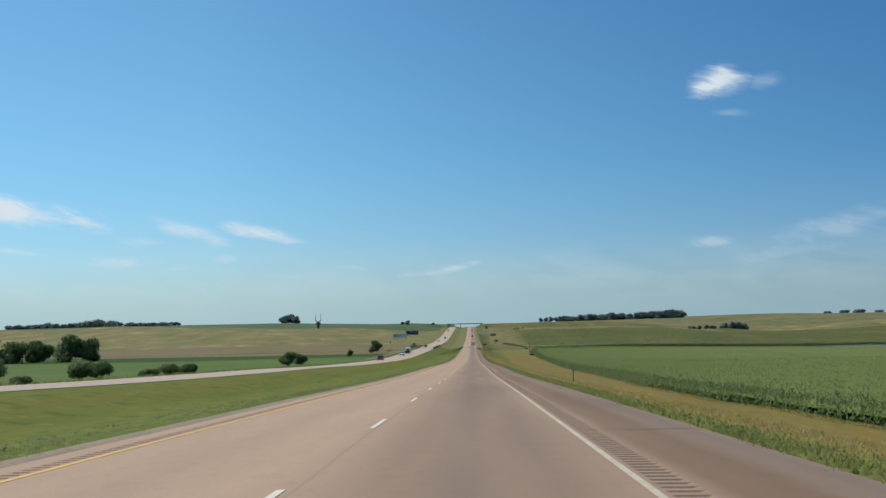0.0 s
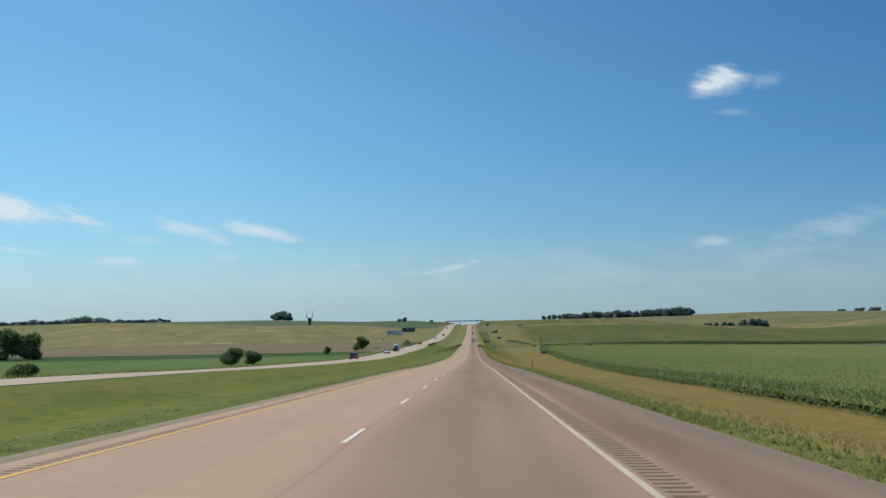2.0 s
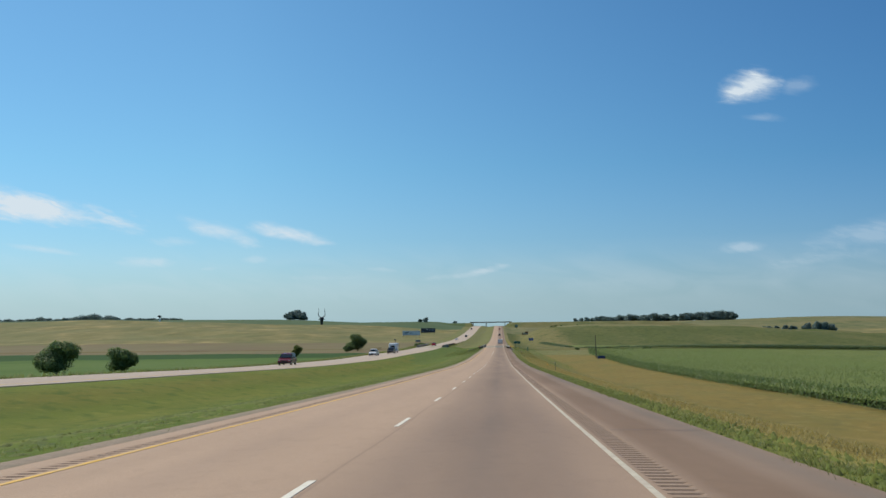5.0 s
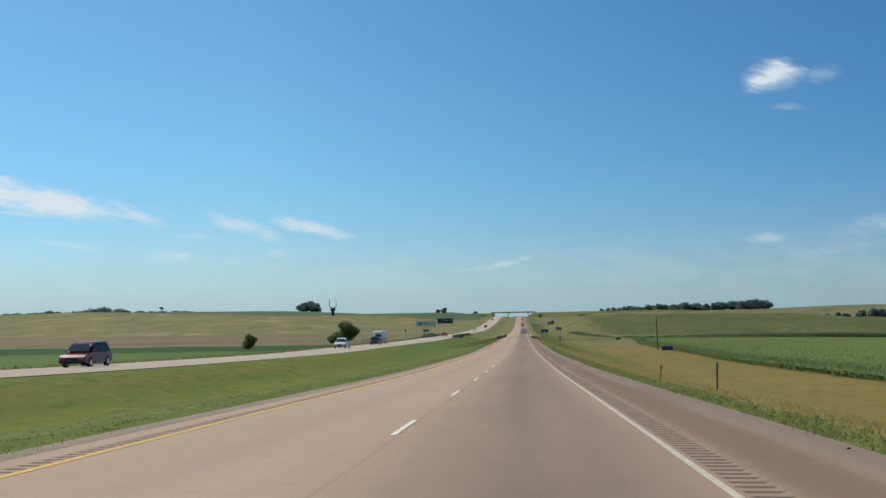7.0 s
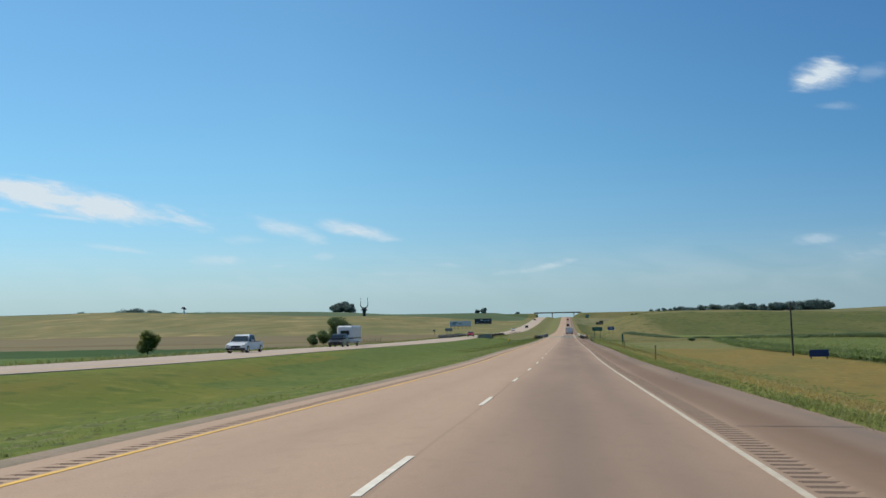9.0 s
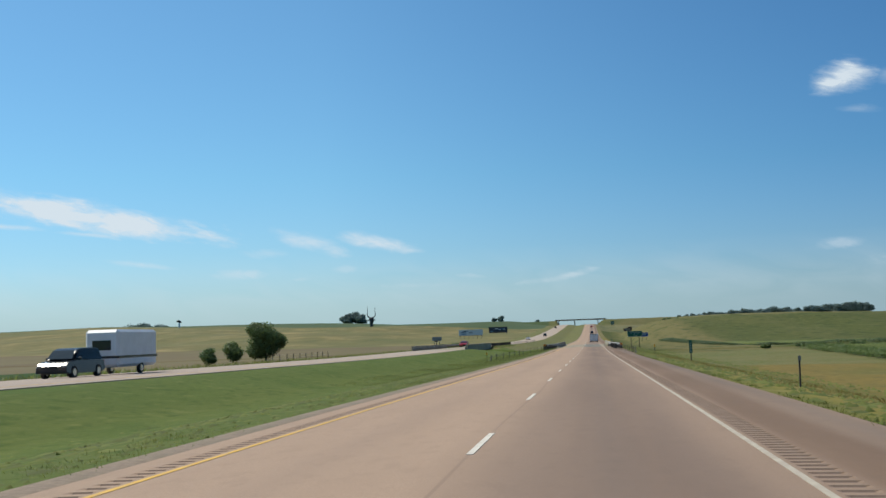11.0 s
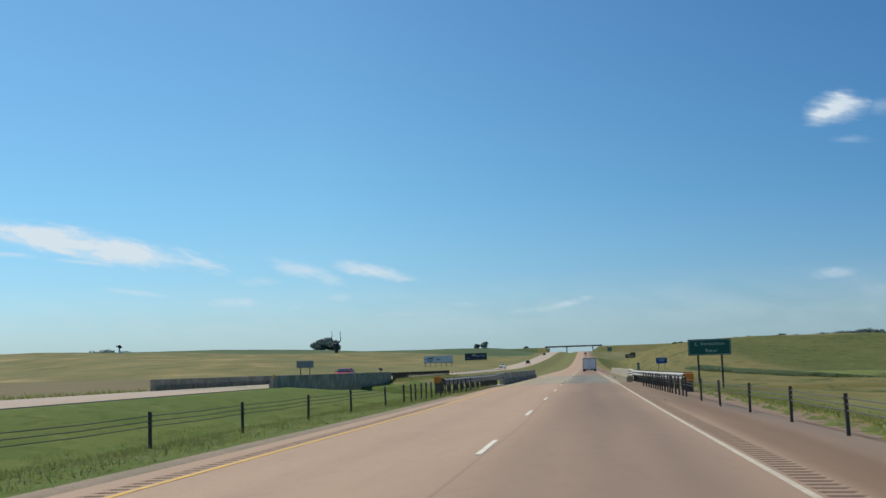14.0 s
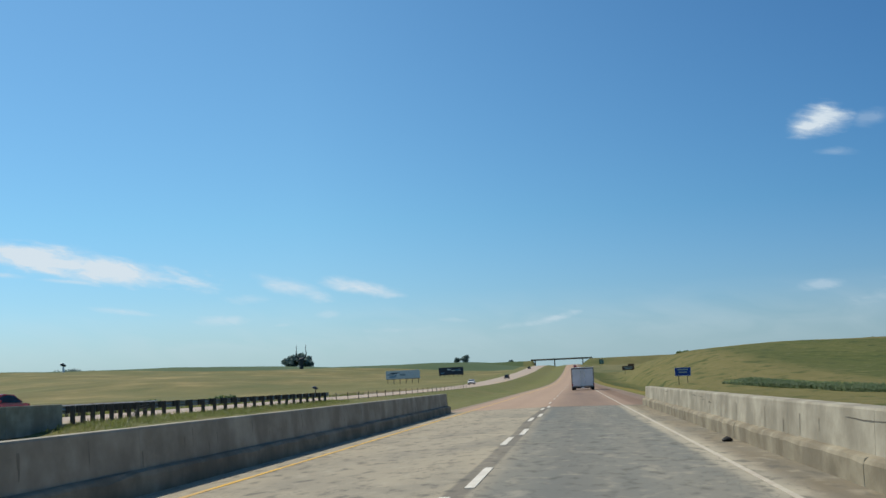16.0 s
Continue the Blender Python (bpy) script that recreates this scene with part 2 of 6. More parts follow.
def strip(profile, ys, zfun, xfun=None):
    """Verts and faces of a section of (x, dz) points drawn along ys."""
    vs, fs, n = [], [], len(profile)
    zs = zfun(np.asarray(ys, float))
    for y, z in zip(ys, zs):
        sx = xfun(y) if xfun else 0.0
        for x, dz in profile:
            vs.append((x + sx, y, z + dz))
    for i in range(len(ys) - 1):
        for j in range(n - 1):
            a = i * n + j
            fs.append((a, a + 1, a + n + 1, a + n))
    return vs, fs


# ---------------------------------------------------------------- materials
def material(name, colours, scale=(1.0, 1.0, 1.0), detail=6.0, rough=0.9, bump=0.0, bump_scale=40.0, metal=0.0, spec=0.3,
             blotch=None, blotch_scale=0.05, blotch_amount=0.5, object_random=0.0, island_random=0.0, bump_distance=0.02, contrast=1.0):
    """Noise between two or three colours, a second larger blotch of another tone, and fine relief."""
    m = bpy.data.materials.new(name)
    m.use_nodes = True
    nt = m.node_tree
    N, L = nt.nodes.new, nt.links.new
    bsdf = nt.nodes["Principled BSDF"]
    bsdf.inputs["Roughness"].default_value = rough
    bsdf.inputs["Metallic"].default_value = metal
    bsdf.inputs["Specular IOR Level"].default_value = spec
    geo = N("ShaderNodeNewGeometry")
    mp = N("ShaderNodeMapping")
    mp.inputs["Scale"].default_value = scale
    L(geo.outputs["Position"], mp.inputs[0])
    nz = N("ShaderNodeTexNoise")
    nz.inputs["Scale"].default_value, nz.inputs["Detail"].default_value, nz.inputs["Roughness"].default_value = 1.0, detail, 0.65
    L(mp.outputs[0], nz.inputs["Vector"])
    ramp = N("ShaderNodeValToRGB")
    e = ramp.color_ramp.elements
    lo, hi = 0.5 - 0.22 / contrast, 0.5 + 0.22 / contrast
    e[0].position, e[0].color = lo, (*colours[0], 1)
    e[1].position, e[1].color = hi, (*colours[-1], 1)
    if len(colours) == 3:
        k = e.new(0.5)
        k.color = (*colours[1], 1)
    L(nz.outputs[0], ramp.inputs[0])
    col = ramp.outputs[0]
    if blotch:
        nb = N("ShaderNodeTexNoise")
        nb.inputs["Scale"].default_value, nb.inputs["Detail"].default_value = blotch_scale, 4
        L(geo.outputs["Position"], nb.inputs["Vector"])
        rb = N("ShaderNodeMapRange")
        rb.inputs["From Min"].default_value, rb.inputs["From Max"].default_value = 0.42, 0.62
        rb.inputs["To Max"].default_value = blotch_amount
        L(nb.outputs[0], rb.inputs[0])
        mx = N("ShaderNodeMix")
        mx.data_type = "RGBA"
        L(rb.outputs[0], mx.inputs["Factor"])
        L(col, mx.inputs["A"])
        mx.inputs["B"].default_value = (*blotch, 1)
        col = mx.outputs["Result"]
    if object_random or island_random:
        src = N("ShaderNodeObjectInfo").outputs["Random"] if object_random else geo.outputs["Random Per Island"]
        hv = N("ShaderNodeHueSaturation")
        mr = N("ShaderNodeMapRange")
        amt = object_random or island_random
        mr.inputs["To Min"].default_value, mr.inputs["To Max"].default_value = 1 - amt, 1 + amt
        L(src, mr.inputs[0])
        L(mr.outputs[0], hv.inputs["Value"])
        L(col, hv.inputs["Color"])
        col = hv.outputs[0]
    L(col, bsdf.inputs["Base Color"])
    if bump:
        nb = N("ShaderNodeTexNoise")
        nb.inputs["Scale"].default_value, nb.inputs["Detail"].default_value = bump_scale, 5
        L(geo.outputs["Position"], nb.inputs["Vector"])
        bp = N("ShaderNodeBump")
        bp.inputs["Strength"].default_value, bp.inputs["Distance"].default_value = bump, bump_distance
        L(nb.outputs[0], bp.inputs["Height"])
        L(bp.outputs[0], bsdf.inputs["Normal"])
    return m


def leaf_material(name, a, b, rough=0.55, translucent=0.25, amount=0.35):
    m = material(name, (a, b), (0.6, 0.6, 0.6), 3, rough, island_random=amount, spec=0.35)
    nt = m.node_tree
    bsdf = nt.nodes["Principled BSDF"]
    tr = nt.nodes.new("ShaderNodeBsdfTranslucent")
    src = bsdf.inputs["Base Color"].links[0].from_socket
    nt.links.new(src, tr.inputs[0])
    mx = nt.nodes.new("ShaderNodeMixShader")
    mx.inputs[0].default_value = translucent
    nt.links.new(bsdf.outputs[0], mx.inputs[1])
    nt.links.new(tr.outputs[0], mx.inputs[2])
    nt.links.new(mx.outputs[0], nt.nodes["Material Output"].inputs[0])
    return m


def plain(name, c, rough=0.6, metal=0.0, spec=0.4, vary=0.12):
    d = tuple(min(1, v * (1 + vary)) for v in c)
    k = tuple(v * (1 - vary) for v in c)
    return material(name, (k, d), (2.2, 2.2, 2.2), 5, rough, metal=metal, spec=spec)


def along_road(name, base, lanes, rough=0.9, speckle=0.12, patches=None, crazed=None, slow_amount=0.35, relief=(70, 0.006)):
    """Pavement: fine speckle, soft darker wheel tracks along the way, big slow tone changes. lanes: (x, half width, amount, tint)."""
    m = bpy.data.materials.new(name)
    m.use_nodes = True
    nt = m.node_tree
    N, L = nt.nodes.new, nt.links.new
    bsdf = nt.nodes["Principled BSDF"]
    bsdf.inputs["Roughness"].default_value, bsdf.inputs["Specular IOR Level"].default_value = rough, 0.12
    geo = N("ShaderNodeNewGeometry")

    def noise_at(scale, detail=4.0, stretch=(1, 1, 1)):
        mp = N("ShaderNodeMapping")
        mp.inputs["Scale"].default_value = [s * scale for s in stretch]
        L(geo.outputs["Position"], mp.inputs[0])
        n = N("ShaderNodeTexNoise")
        n.inputs["Scale"].default_value, n.inputs["Detail"].default_value = 1.0, detail
        L(mp.outputs[0], n.inputs["Vector"])
        return n.outputs[0]

    def mop(op, a, b=None, c=None, clamp=False):
        n = N("ShaderNodeMath")
        n.operation, n.use_clamp = op, clamp
        for k, v in enumerate((a, b, c)):
            if v is None:
                continue
            if isinstance(v, (int, float)):
                n.inputs[k].default_value = v
            else:
                L(v, n.inputs[k])
        return n.outputs[0]

    def mix(fac, a, b):
        n = N("ShaderNodeMix")
        n.data_type = "RGBA"
        L(fac, n.inputs["Factor"])
        for s, v in (("A", a), ("B", b)):
            if isinstance(v, tuple):
                n.inputs[s].default_value = (*v, 1)
            else:
                L(v, n.inputs[s])
        return n.outputs["Result"]

    lo, hi = tuple(c * (1 - speckle) for c in base), tuple(c * (1 + speckle) for c in base)
    col = mix(mop("MULTIPLY_ADD", noise_at(55, 3), 2.4, -0.7, True), lo, hi)
    slow = mop("MULTIPLY_ADD", noise_at(0.35, 5, (1.0, 0.12, 1)), 2.6, -0.85, True)
    col = mix(mop("MULTIPLY", slow, slow_amount), col, tuple(c * 0.82 for c in base))
    sep = N("ShaderNodeSeparateXYZ")
    L(geo.outputs["Position"], sep.inputs[0])
    wob = mop("MULTIPLY_ADD", noise_at(0.05, 2, (0.2, 1, 1)), 0.5, -0.25)
    mid = mop("MULTIPLY_ADD", noise_at(1.3, 6, (1.0, 0.14, 1)), 2.6, -0.9, True)
    col = mix(mop("MULTIPLY", mid, 0.30), col, tuple(c * 0.78 for c in base))
    for x0, hw, amt, tint, *edge in lanes:
        d = mop("ABSOLUTE", mop("SUBTRACT", mop("ADD", sep.outputs[0], wob), x0))
        k = mop("MULTIPLY", mop("SUBTRACT", 1.0, mop("DIVIDE", d, hw), None, True), edge[0] if edge else 1.0, None, True)
        k = mop("MULTIPLY", mop("SMOOTH_MIN", k, 1.0, 0.3), mop("MULTIPLY_ADD", noise_at(0.6, 5, (1.2, 0.1, 1)), 1.1, 0.35))
        col = mix(mop("MULTIPLY", k, amt, None, True), col, tint)
    if patches:
        scale, amt, tint, stretch = patches
        k = mop("MULTIPLY_ADD", noise_at(scale, 7, stretch), 5.0, -2.45, True)
        col = mix(mop("MULTIPLY", k, amt), col, tint)
    if crazed:
        # dark flaked spots and thin wandering cracks, and pale worn spots
        scale, amt, dark, pale = crazed
        spot = mop("MULTIPLY_ADD", noise_at(scale * 2.3, 8, (1.0, 0.45, 1)), 7.0, -3.75, True)
        col = mix(mop("MULTIPLY", spot, amt), col, dark)
        light = mop("MULTIPLY_ADD", noise_at(scale * 1.4 + 0.37, 8, (1.1, 0.6, 1)), 6.0, -3.3, True)
        col = mix(mop("MULTIPLY", light, amt * 0.6), col, pale)
        vein = mop("ABSOLUTE", mop("SUBTRACT", noise_at(scale, 4, (1.0, 0.5, 1)), 0.5))
        vein = mop("SUBTRACT", 1.0, mop("DIVIDE", vein, 0.012), None, True)
        vein = mop("MULTIPLY", vein, mop("MULTIPLY_ADD", noise_at(0.5, 3), 4.0, -1.7, True))
        col = mix(mop("MULTIPLY", vein, amt), col, dark)
    L(col, bsdf.inputs["Base Color"])
    bp = N("ShaderNodeBump")
    bp.inputs["Strength"].default_value, bp.inputs["Distance"].default_value = 0.35, relief[1]
    L(noise_at(relief[0], 4), bp.inputs["Height"])
    L(bp.outputs[0], bsdf.inputs["Normal"])
    return m


M_ROAD = along_road("pink_pavement", (0.405, 0.283, 0.196), [(0.09, 0.03, 0.30, (0.15, 0.105, 0.08), 2.0), (2.0, 2.3, 0.8, (0.192, 0.134, 0.098), 1.35), (0.85, 0.6, 0.25, (0.20, 0.146, 0.115)), (2.75, 0.6, 0.25, (0.20, 0.146, 0.115)), (1.75, 0.5, 0.35, (0.16, 0.122, 0.10)), (-1.75, 0.6, 0.2, (0.25, 0.18, 0.14)), (5.2, 1.9, 0.95, (0.190, 0.136, 0.098), 1.3), (4.5, 0.6, 0.75, (0.175, 0.108, 0.066), 2.0), (5.5, 0.3, 0.4, (0.16, 0.14, 0.12))], rough=0.74, speckle=0.16, crazed=(1.7, 0.09, (0.12, 0.085, 0.065), (0.36, 0.26, 0.18)))
M_ROAD_L = along_road("pale_pavement", (0.42, 0.34, 0.275), [(LEFT_X - 1.75, 1.0, 0.25, (0.36, 0.30, 0.26)), (LEFT_X + 1.75, 1.0, 0.2, (0.36, 0.3, 0.26))])
M_DECK = along_road("worn_deck_concrete", (0.38, 0.33, 0.24), [(1.75, 1.75, 0.92, (0.158, 0.165, 0.150), 4.0), (1.2, 0.5, 0.4, (0.13, 0.13, 0.12)), (-1.75, 1.3, 0.3, (0.27, 0.24, 0.185)), (0.0, 0.16, 0.75, (0.12, 0.11, 0.095), 3.0), (3.45, 0.28, 0.55, (0.46, 0.41, 0.31), 2.5), (4.5, 1.0, 0.95, (0.165, 0.135, 0.09), 2.5)], patches=(0.6, 0.5, (0.17, 0.165, 0.14), (1.1, 0.5, 1)), crazed=(1.9, 0.62, (0.095, 0.092, 0.078), (0.44, 0.39, 0.29)))
M_DUSTY = along_road("dirty_pavement", (0.235, 0.168, 0.118), [(5.0, 0.8, 0.6, (0.16, 0.115, 0.08), 1.6)], rough=0.85, speckle=0.2, crazed=(1.6, 0.5, (0.10, 0.072, 0.05), (0.27, 0.20, 0.14)))
# groove floors darker than the pavement: dirt plus recess shade put into colour
M_GROOVE = material("milled_groove", ((0.185, 0.13, 0.095), (0.24, 0.17, 0.126)), (9, 9, 9), 4, 0.95)
M_WHITE = material("white_road_paint", ((0.42, 0.375, 0.285), (0.53, 0.475, 0.375)), (14, 5, 14), 6, 0.8, blotch=(0.38, 0.31, 0.25), blotch_scale=3.0, blotch_amount=0.5)
M_DASH = material("bright_white_road_paint", ((0.60, 0.56, 0.47), (0.72, 0.67, 0.57)), (14, 5, 14), 6, 0.75, blotch=(0.50, 0.44, 0.36), blotch_scale=2.4, blotch_amount=0.45)
M_YELLOW = material("yellow_road_paint", ((0.62, 0.36, 0.06), (0.74, 0.46, 0.10)), (14, 5, 14), 6, 0.8, blotch=(0.44, 0.32, 0.2), blotch_scale=3.0, blotch_amount=0.45)
M_CRACK = plain("tar_seal", (0.13, 0.098, 0.085), 0.8)
M_CONC = material("weathered_concrete", ((0.265, 0.235, 0.174), (0.365, 0.328, 0.25), (0.435, 0.392, 0.30)), (1.5, 0.9, 1.2), 10, 0.9, 0.25, 12, blotch=(0.225, 0.198, 0.146), blotch_scale=1.1, blotch_amount=0.8, contrast=1.25)
M_CONC_D = material("stained_concrete", ((0.085, 0.075, 0.058), (0.16, 0.14, 0.105)), (3, 3, 1), 6, 0.95)
M_TOE = material("stained_concrete_toe", ((0.175, 0.145, 0.095), (0.27, 0.232, 0.16), (0.35, 0.31, 0.225)), (1.6, 1.3, 1.6), 8, 0.92, 0.25, 14, blotch=(0.13, 0.105, 0.07), blotch_scale=1.1, blotch_amount=0.6)
M_DRIP = material("concrete_drip_stain", ((0.19, 0.166, 0.125), (0.255, 0.226, 0.172)), (5, 5, 1.5), 6, 0.95)
M_STEEL = material("galvanised_steel", ((0.33, 0.325, 0.30), (0.46, 0.455, 0.43)), (2, 1, 5), 6, 0.75, spec=0.15, blotch=(0.26, 0.24, 0.2), blotch_scale=1.5)
M_RUST = material("rusty_iron", ((0.07, 0.045, 0.03), (0.15, 0.10, 0.065)), (12, 12, 12), 6, 0.9)
M_POST = material("weathered_dark_post", ((0.042, 0.040, 0.034), (0.088, 0.080, 0.068)), (7, 7, 1.5), 6, 0.85)
M_WOODPOST = material("grey_timber_post", ((0.058, 0.051, 0.042), (0.125, 0.108, 0.088)), (14, 14, 2), 6, 0.9)
M_GREEN = plain("green_sign_sheeting", (0.005, 0.095, 0.065), 0.45, vary=0.08)
M_BLUE = plain("blue_sign_sheeting", (0.012, 0.055, 0.26), 0.45, vary=0.08)
M_BROWN = plain("brown_sign_sheeting", (0.09, 0.045, 0.025), 0.5)
M_SIGNWHITE = plain("white_sign_legend", (0.72, 0.74, 0.72), 0.5, vary=0.04)
M_ALU = material("bare_aluminium_back", ((0.16, 0.18, 0.19), (0.24, 0.26, 0.27)), (2, 2, 2), 5, 0.5, metal=0.4)
M_ORANGE = plain("orange_marker", (0.62, 0.20, 0.02), 0.5)
M_AMBER = plain("amber_marker", (0.72, 0.34, 0.02), 0.5)
M_BLACK = plain("black_rubber", (0.018, 0.018, 0.018), 0.8)
M_GLASS = plain("dark_car_glass", (0.015, 0.02, 0.025), 0.08, spec=0.6)
M_CHROME = plain("bright_trim", (0.6, 0.6, 0.6), 0.25, metal=0.9)
M_BOXWHITE = material("white_trailer_panel", ((0.60, 0.62, 0.64), (0.70, 0.72, 0.74)), (0.9, 0.9, 0.4), 5, 0.4, spec=0.5, blotch=(0.5, 0.5, 0.5), blotch_scale=1.2, blotch_amount=0.3)
M_TAIL = plain("red_lens", (0.28, 0.012, 0.012), 0.25)
M_LAMP = plain("clear_lens", (0.30, 0.30, 0.30), 0.15)
M_WATER = material("river_water", ((0.03, 0.04, 0.035), (0.05, 0.06, 0.045)), (0.3, 0.3, 0.3), 3, 0.08, 0.2, 3.0, spec=0.5)
M_SEAL = plain("faint_seal", (0.19, 0.137, 0.105), 0.8, vary=0.3)
M_LEGEND = plain("aged_sign_legend", (0.48, 0.58, 0.53), 0.5, vary=0.1)
M_SIGNDIM = plain("dim_sign_legend", (0.30, 0.38, 0.34), 0.5, vary=0.1)
# ground covers
M_MEDIAN = along_road("median_grass", (0.124, 0.148, 0.022), [(-8.6, 2.2, 0.75, (0.19, 0.18, 0.038)), (-13.5, 2.0, 0.6, (0.16, 0.15, 0.032)), (-17.5, 2.6, 0.8, (0.155, 0.135, 0.028)), (-5.4, 1.3, 0.65, (0.085, 0.122, 0.018)), (-11.0, 1.2, 0.5, (0.09, 0.12, 0.02))], rough=0.95, speckle=0.3, patches=(0.22, 0.5, (0.075, 0.115, 0.016), (1.0, 0.3, 1)), crazed=(0.5, 0.8, (0.066, 0.10, 0.015), (0.205, 0.20, 0.045)), slow_amount=0.6, relief=(3.0, 0.12))
M_MEDIAN_LUSH = along_road("lush_median_grass", (0.106, 0.140, 0.030), [(-8.6, 2.2, 0.6, (0.13, 0.162, 0.034)), (-14.5, 2.4, 0.6, (0.125, 0.145, 0.032)), (-5.4, 1.3, 0.6, (0.105, 0.128, 0.034))], rough=0.95, speckle=0.35, patches=(0.3, 0.6, (0.066, 0.108, 0.018), (1.0, 0.5, 1)), crazed=(0.8, 0.8, (0.060, 0.096, 0.016), (0.175, 0.185, 0.055)), slow_amount=0.6, relief=(3.0, 0.14))
M_VERGE = material("verge_grass", ((0.085, 0.108, 0.026), (0.125, 0.135, 0.036), (0.18, 0.16, 0.056)), (1.6, 0.6, 1.6), 9, 0.95, 0.9, 4.0, blotch=(0.19, 0.155, 0.06), blotch_scale=0.12, blotch_amount=0.5, bump_distance=0.2)
M_TAN = along_road("dry_grass", (0.195, 0.145, 0.040), [(8.6, 1.9, 0.8, (0.285, 0.198, 0.046), 1.6), (6.9, 0.8, 0.8, (0.235, 0.205, 0.048), 1.6), (6.0, 0.7, 0.9, (0.135, 0.155, 0.034), 1.6), (11.3, 1.6, 0.6, (0.185, 0.125, 0.036)), (13.8, 1.8, 0.8, (0.125, 0.122, 0.034), 1.4)], rough=0.95, speckle=0.3, patches=(0.16, 0.75, (0.118, 0.122, 0.036), (1.0, 0.3, 1)), crazed=(0.5, 0.7, (0.115, 0.105, 0.035), (0.29, 0.23, 0.085)), slow_amount=0.6, relief=(3.0, 0.1))
M_PASTURE = material("summer_pasture", ((0.100, 0.098, 0.027), (0.165, 0.14, 0.045), (0.285, 0.218, 0.088)), (0.045, 0.02, 0.05), 14, 0.95, 0.7, 0.4, blotch=(0.115, 0.122, 0.038), blotch_scale=0.014, blotch_amount=0.7, bump_distance=0.5, contrast=1.3)
M_BROWNBAND = material("brown_stubble", ((0.12, 0.09, 0.04), (0.16, 0.118, 0.052)), (0.04, 0.012, 0.05), 8, 0.95, blotch=(0.15, 0.135, 0.05), blotch_scale=0.02)
M_SOY = material("low_green_crop", ((0.068, 0.114, 0.026), (0.092, 0.138, 0.034)), (0.06, 0.02, 0.05), 9, 0.95, 0.5, 2.0, spec=0.1, blotch=(0.104, 0.144, 0.04), blotch_scale=0.013, blotch_amount=0.7, bump_distance=0.1)
M_DARKCROP = material("dark_green_crop", ((0.030, 0.064, 0.015), (0.044, 0.080, 0.02)), (0.06, 0.06, 0.06), 8, 0.95, spec=0.1)
M_HILLGREEN = material("green_hillside", ((0.072, 0.088, 0.026), (0.11, 0.115, 0.038), (0.165, 0.15, 0.06)), (0.06, 0.02, 0.16), 12, 0.95, 0.8, 0.3, blotch=(0.165, 0.14, 0.056), blotch_scale=0.011, blotch_amount=0.75, bump_distance=0.5, contrast=1.5)
M_DIRT = material("brown_dirt", ((0.075, 0.052, 0.034), (0.14, 0.10, 0.068)), (6, 6, 6), 8, 0.95, 0.8, 20, blotch=(0.11, 0.10, 0.04), blotch_scale=0.8)
M_SLOPE = along_road("grassy_slope", (0.085, 0.098, 0.026), [(29.0, 15.0, 0.7, (0.19, 0.155, 0.062), 2.2)], rough=0.95, speckle=0.3, patches=(0.028, 0.6, (0.155, 0.138, 0.052), (1.0, 0.35, 1)), crazed=(0.11, 0.9, (0.042, 0.064, 0.016), (0.205, 0.178, 0.076)), slow_amount=0.6, relief=(0.6, 0.6))
M_RIDGE = material("far_green_field", ((0.05, 0.085, 0.03), (0.075, 0.105, 0.04)), (0.01, 0.02, 0.02), 6, 0.95)
M_SOIL = material("corn_floor", ((0.055, 0.068, 0.022), (0.10, 0.105, 0.036)), (1, 1, 1), 6, 0.95)
M_GRAVEL = material("pale_gravel", ((0.225, 0.168, 0.120), (0.335, 0.26, 0.19)), (9, 9, 9), 6, 0.95, 0.6, 40, blotch=(0.2, 0.18, 0.12), blotch_scale=0.7)
M_CORN = leaf_material("corn_leaf", (0.118, 0.16, 0.044), (0.165, 0.205, 0.058), amount=0.15, translucent=0.5)
M_CANOPY_NEAR = material("corn_canopy_near", ((0.080, 0.108, 0.026), (0.114, 0.142, 0.036), (0.152, 0.174, 0.048)), (1.2, 0.5, 1.0), 9, 0.9, 0.8, 3.0, spec=0.15, blotch=(0.105, 0.148, 0.034), blotch_scale=0.05, blotch_amount=0.5, bump_distance=0.25)
# darker corn leaf: shade low on the front stalks put into its colour
M_CORN_SHADED = leaf_material("shaded_corn_leaf", (0.09, 0.145, 0.036), (0.13, 0.185, 0.05), amount=0.2, translucent=0.4)
# leaf colour darkened to paint the shaded front of the far field
M_CORN_FAR_SHADED = leaf_material("shaded_bluish_corn_leaf", (0.075, 0.125, 0.05), (0.115, 0.165, 0.065), amount=0.25, translucent=0.3)
M_CABLE = plain("dull_wire_rope", (0.085, 0.082, 0.075), 0.6)
M_CANOPY = material("corn_canopy", ((0.088, 0.12, 0.030), (0.122, 0.15, 0.040), (0.160, 0.18, 0.052)), (0.25, 0.12, 1.0), 9, 0.9, 1.0, 2.0, spec=0.15, blotch=(0.15, 0.176, 0.05), blotch_scale=0.02, blotch_amount=0.5, bump_distance=0.4)
M_LEAF = leaf_material("tree_leaf", (0.115, 0.172, 0.062), (0.17, 0.232, 0.085), amount=0.25, translucent=0.5)
# distance haze put into the leaf colour: paler and bluer than M_LEAF
M_LEAF_HAZED = leaf_material("hazed_leaf", (0.125, 0.188, 0.170), (0.165, 0.232, 0.21), amount=0.3, translucent=0.45)
M_WEED = leaf_material("roadside_weed", (0.14, 0.175, 0.042), (0.205, 0.22, 0.062), amount=0.22, translucent=0.5)
M_GRASS_LUSH = leaf_material("lush_grass_blade", (0.13, 0.165, 0.045), (0.19, 0.215, 0.07), rough=0.8, amount=0.3, translucent=0.5)
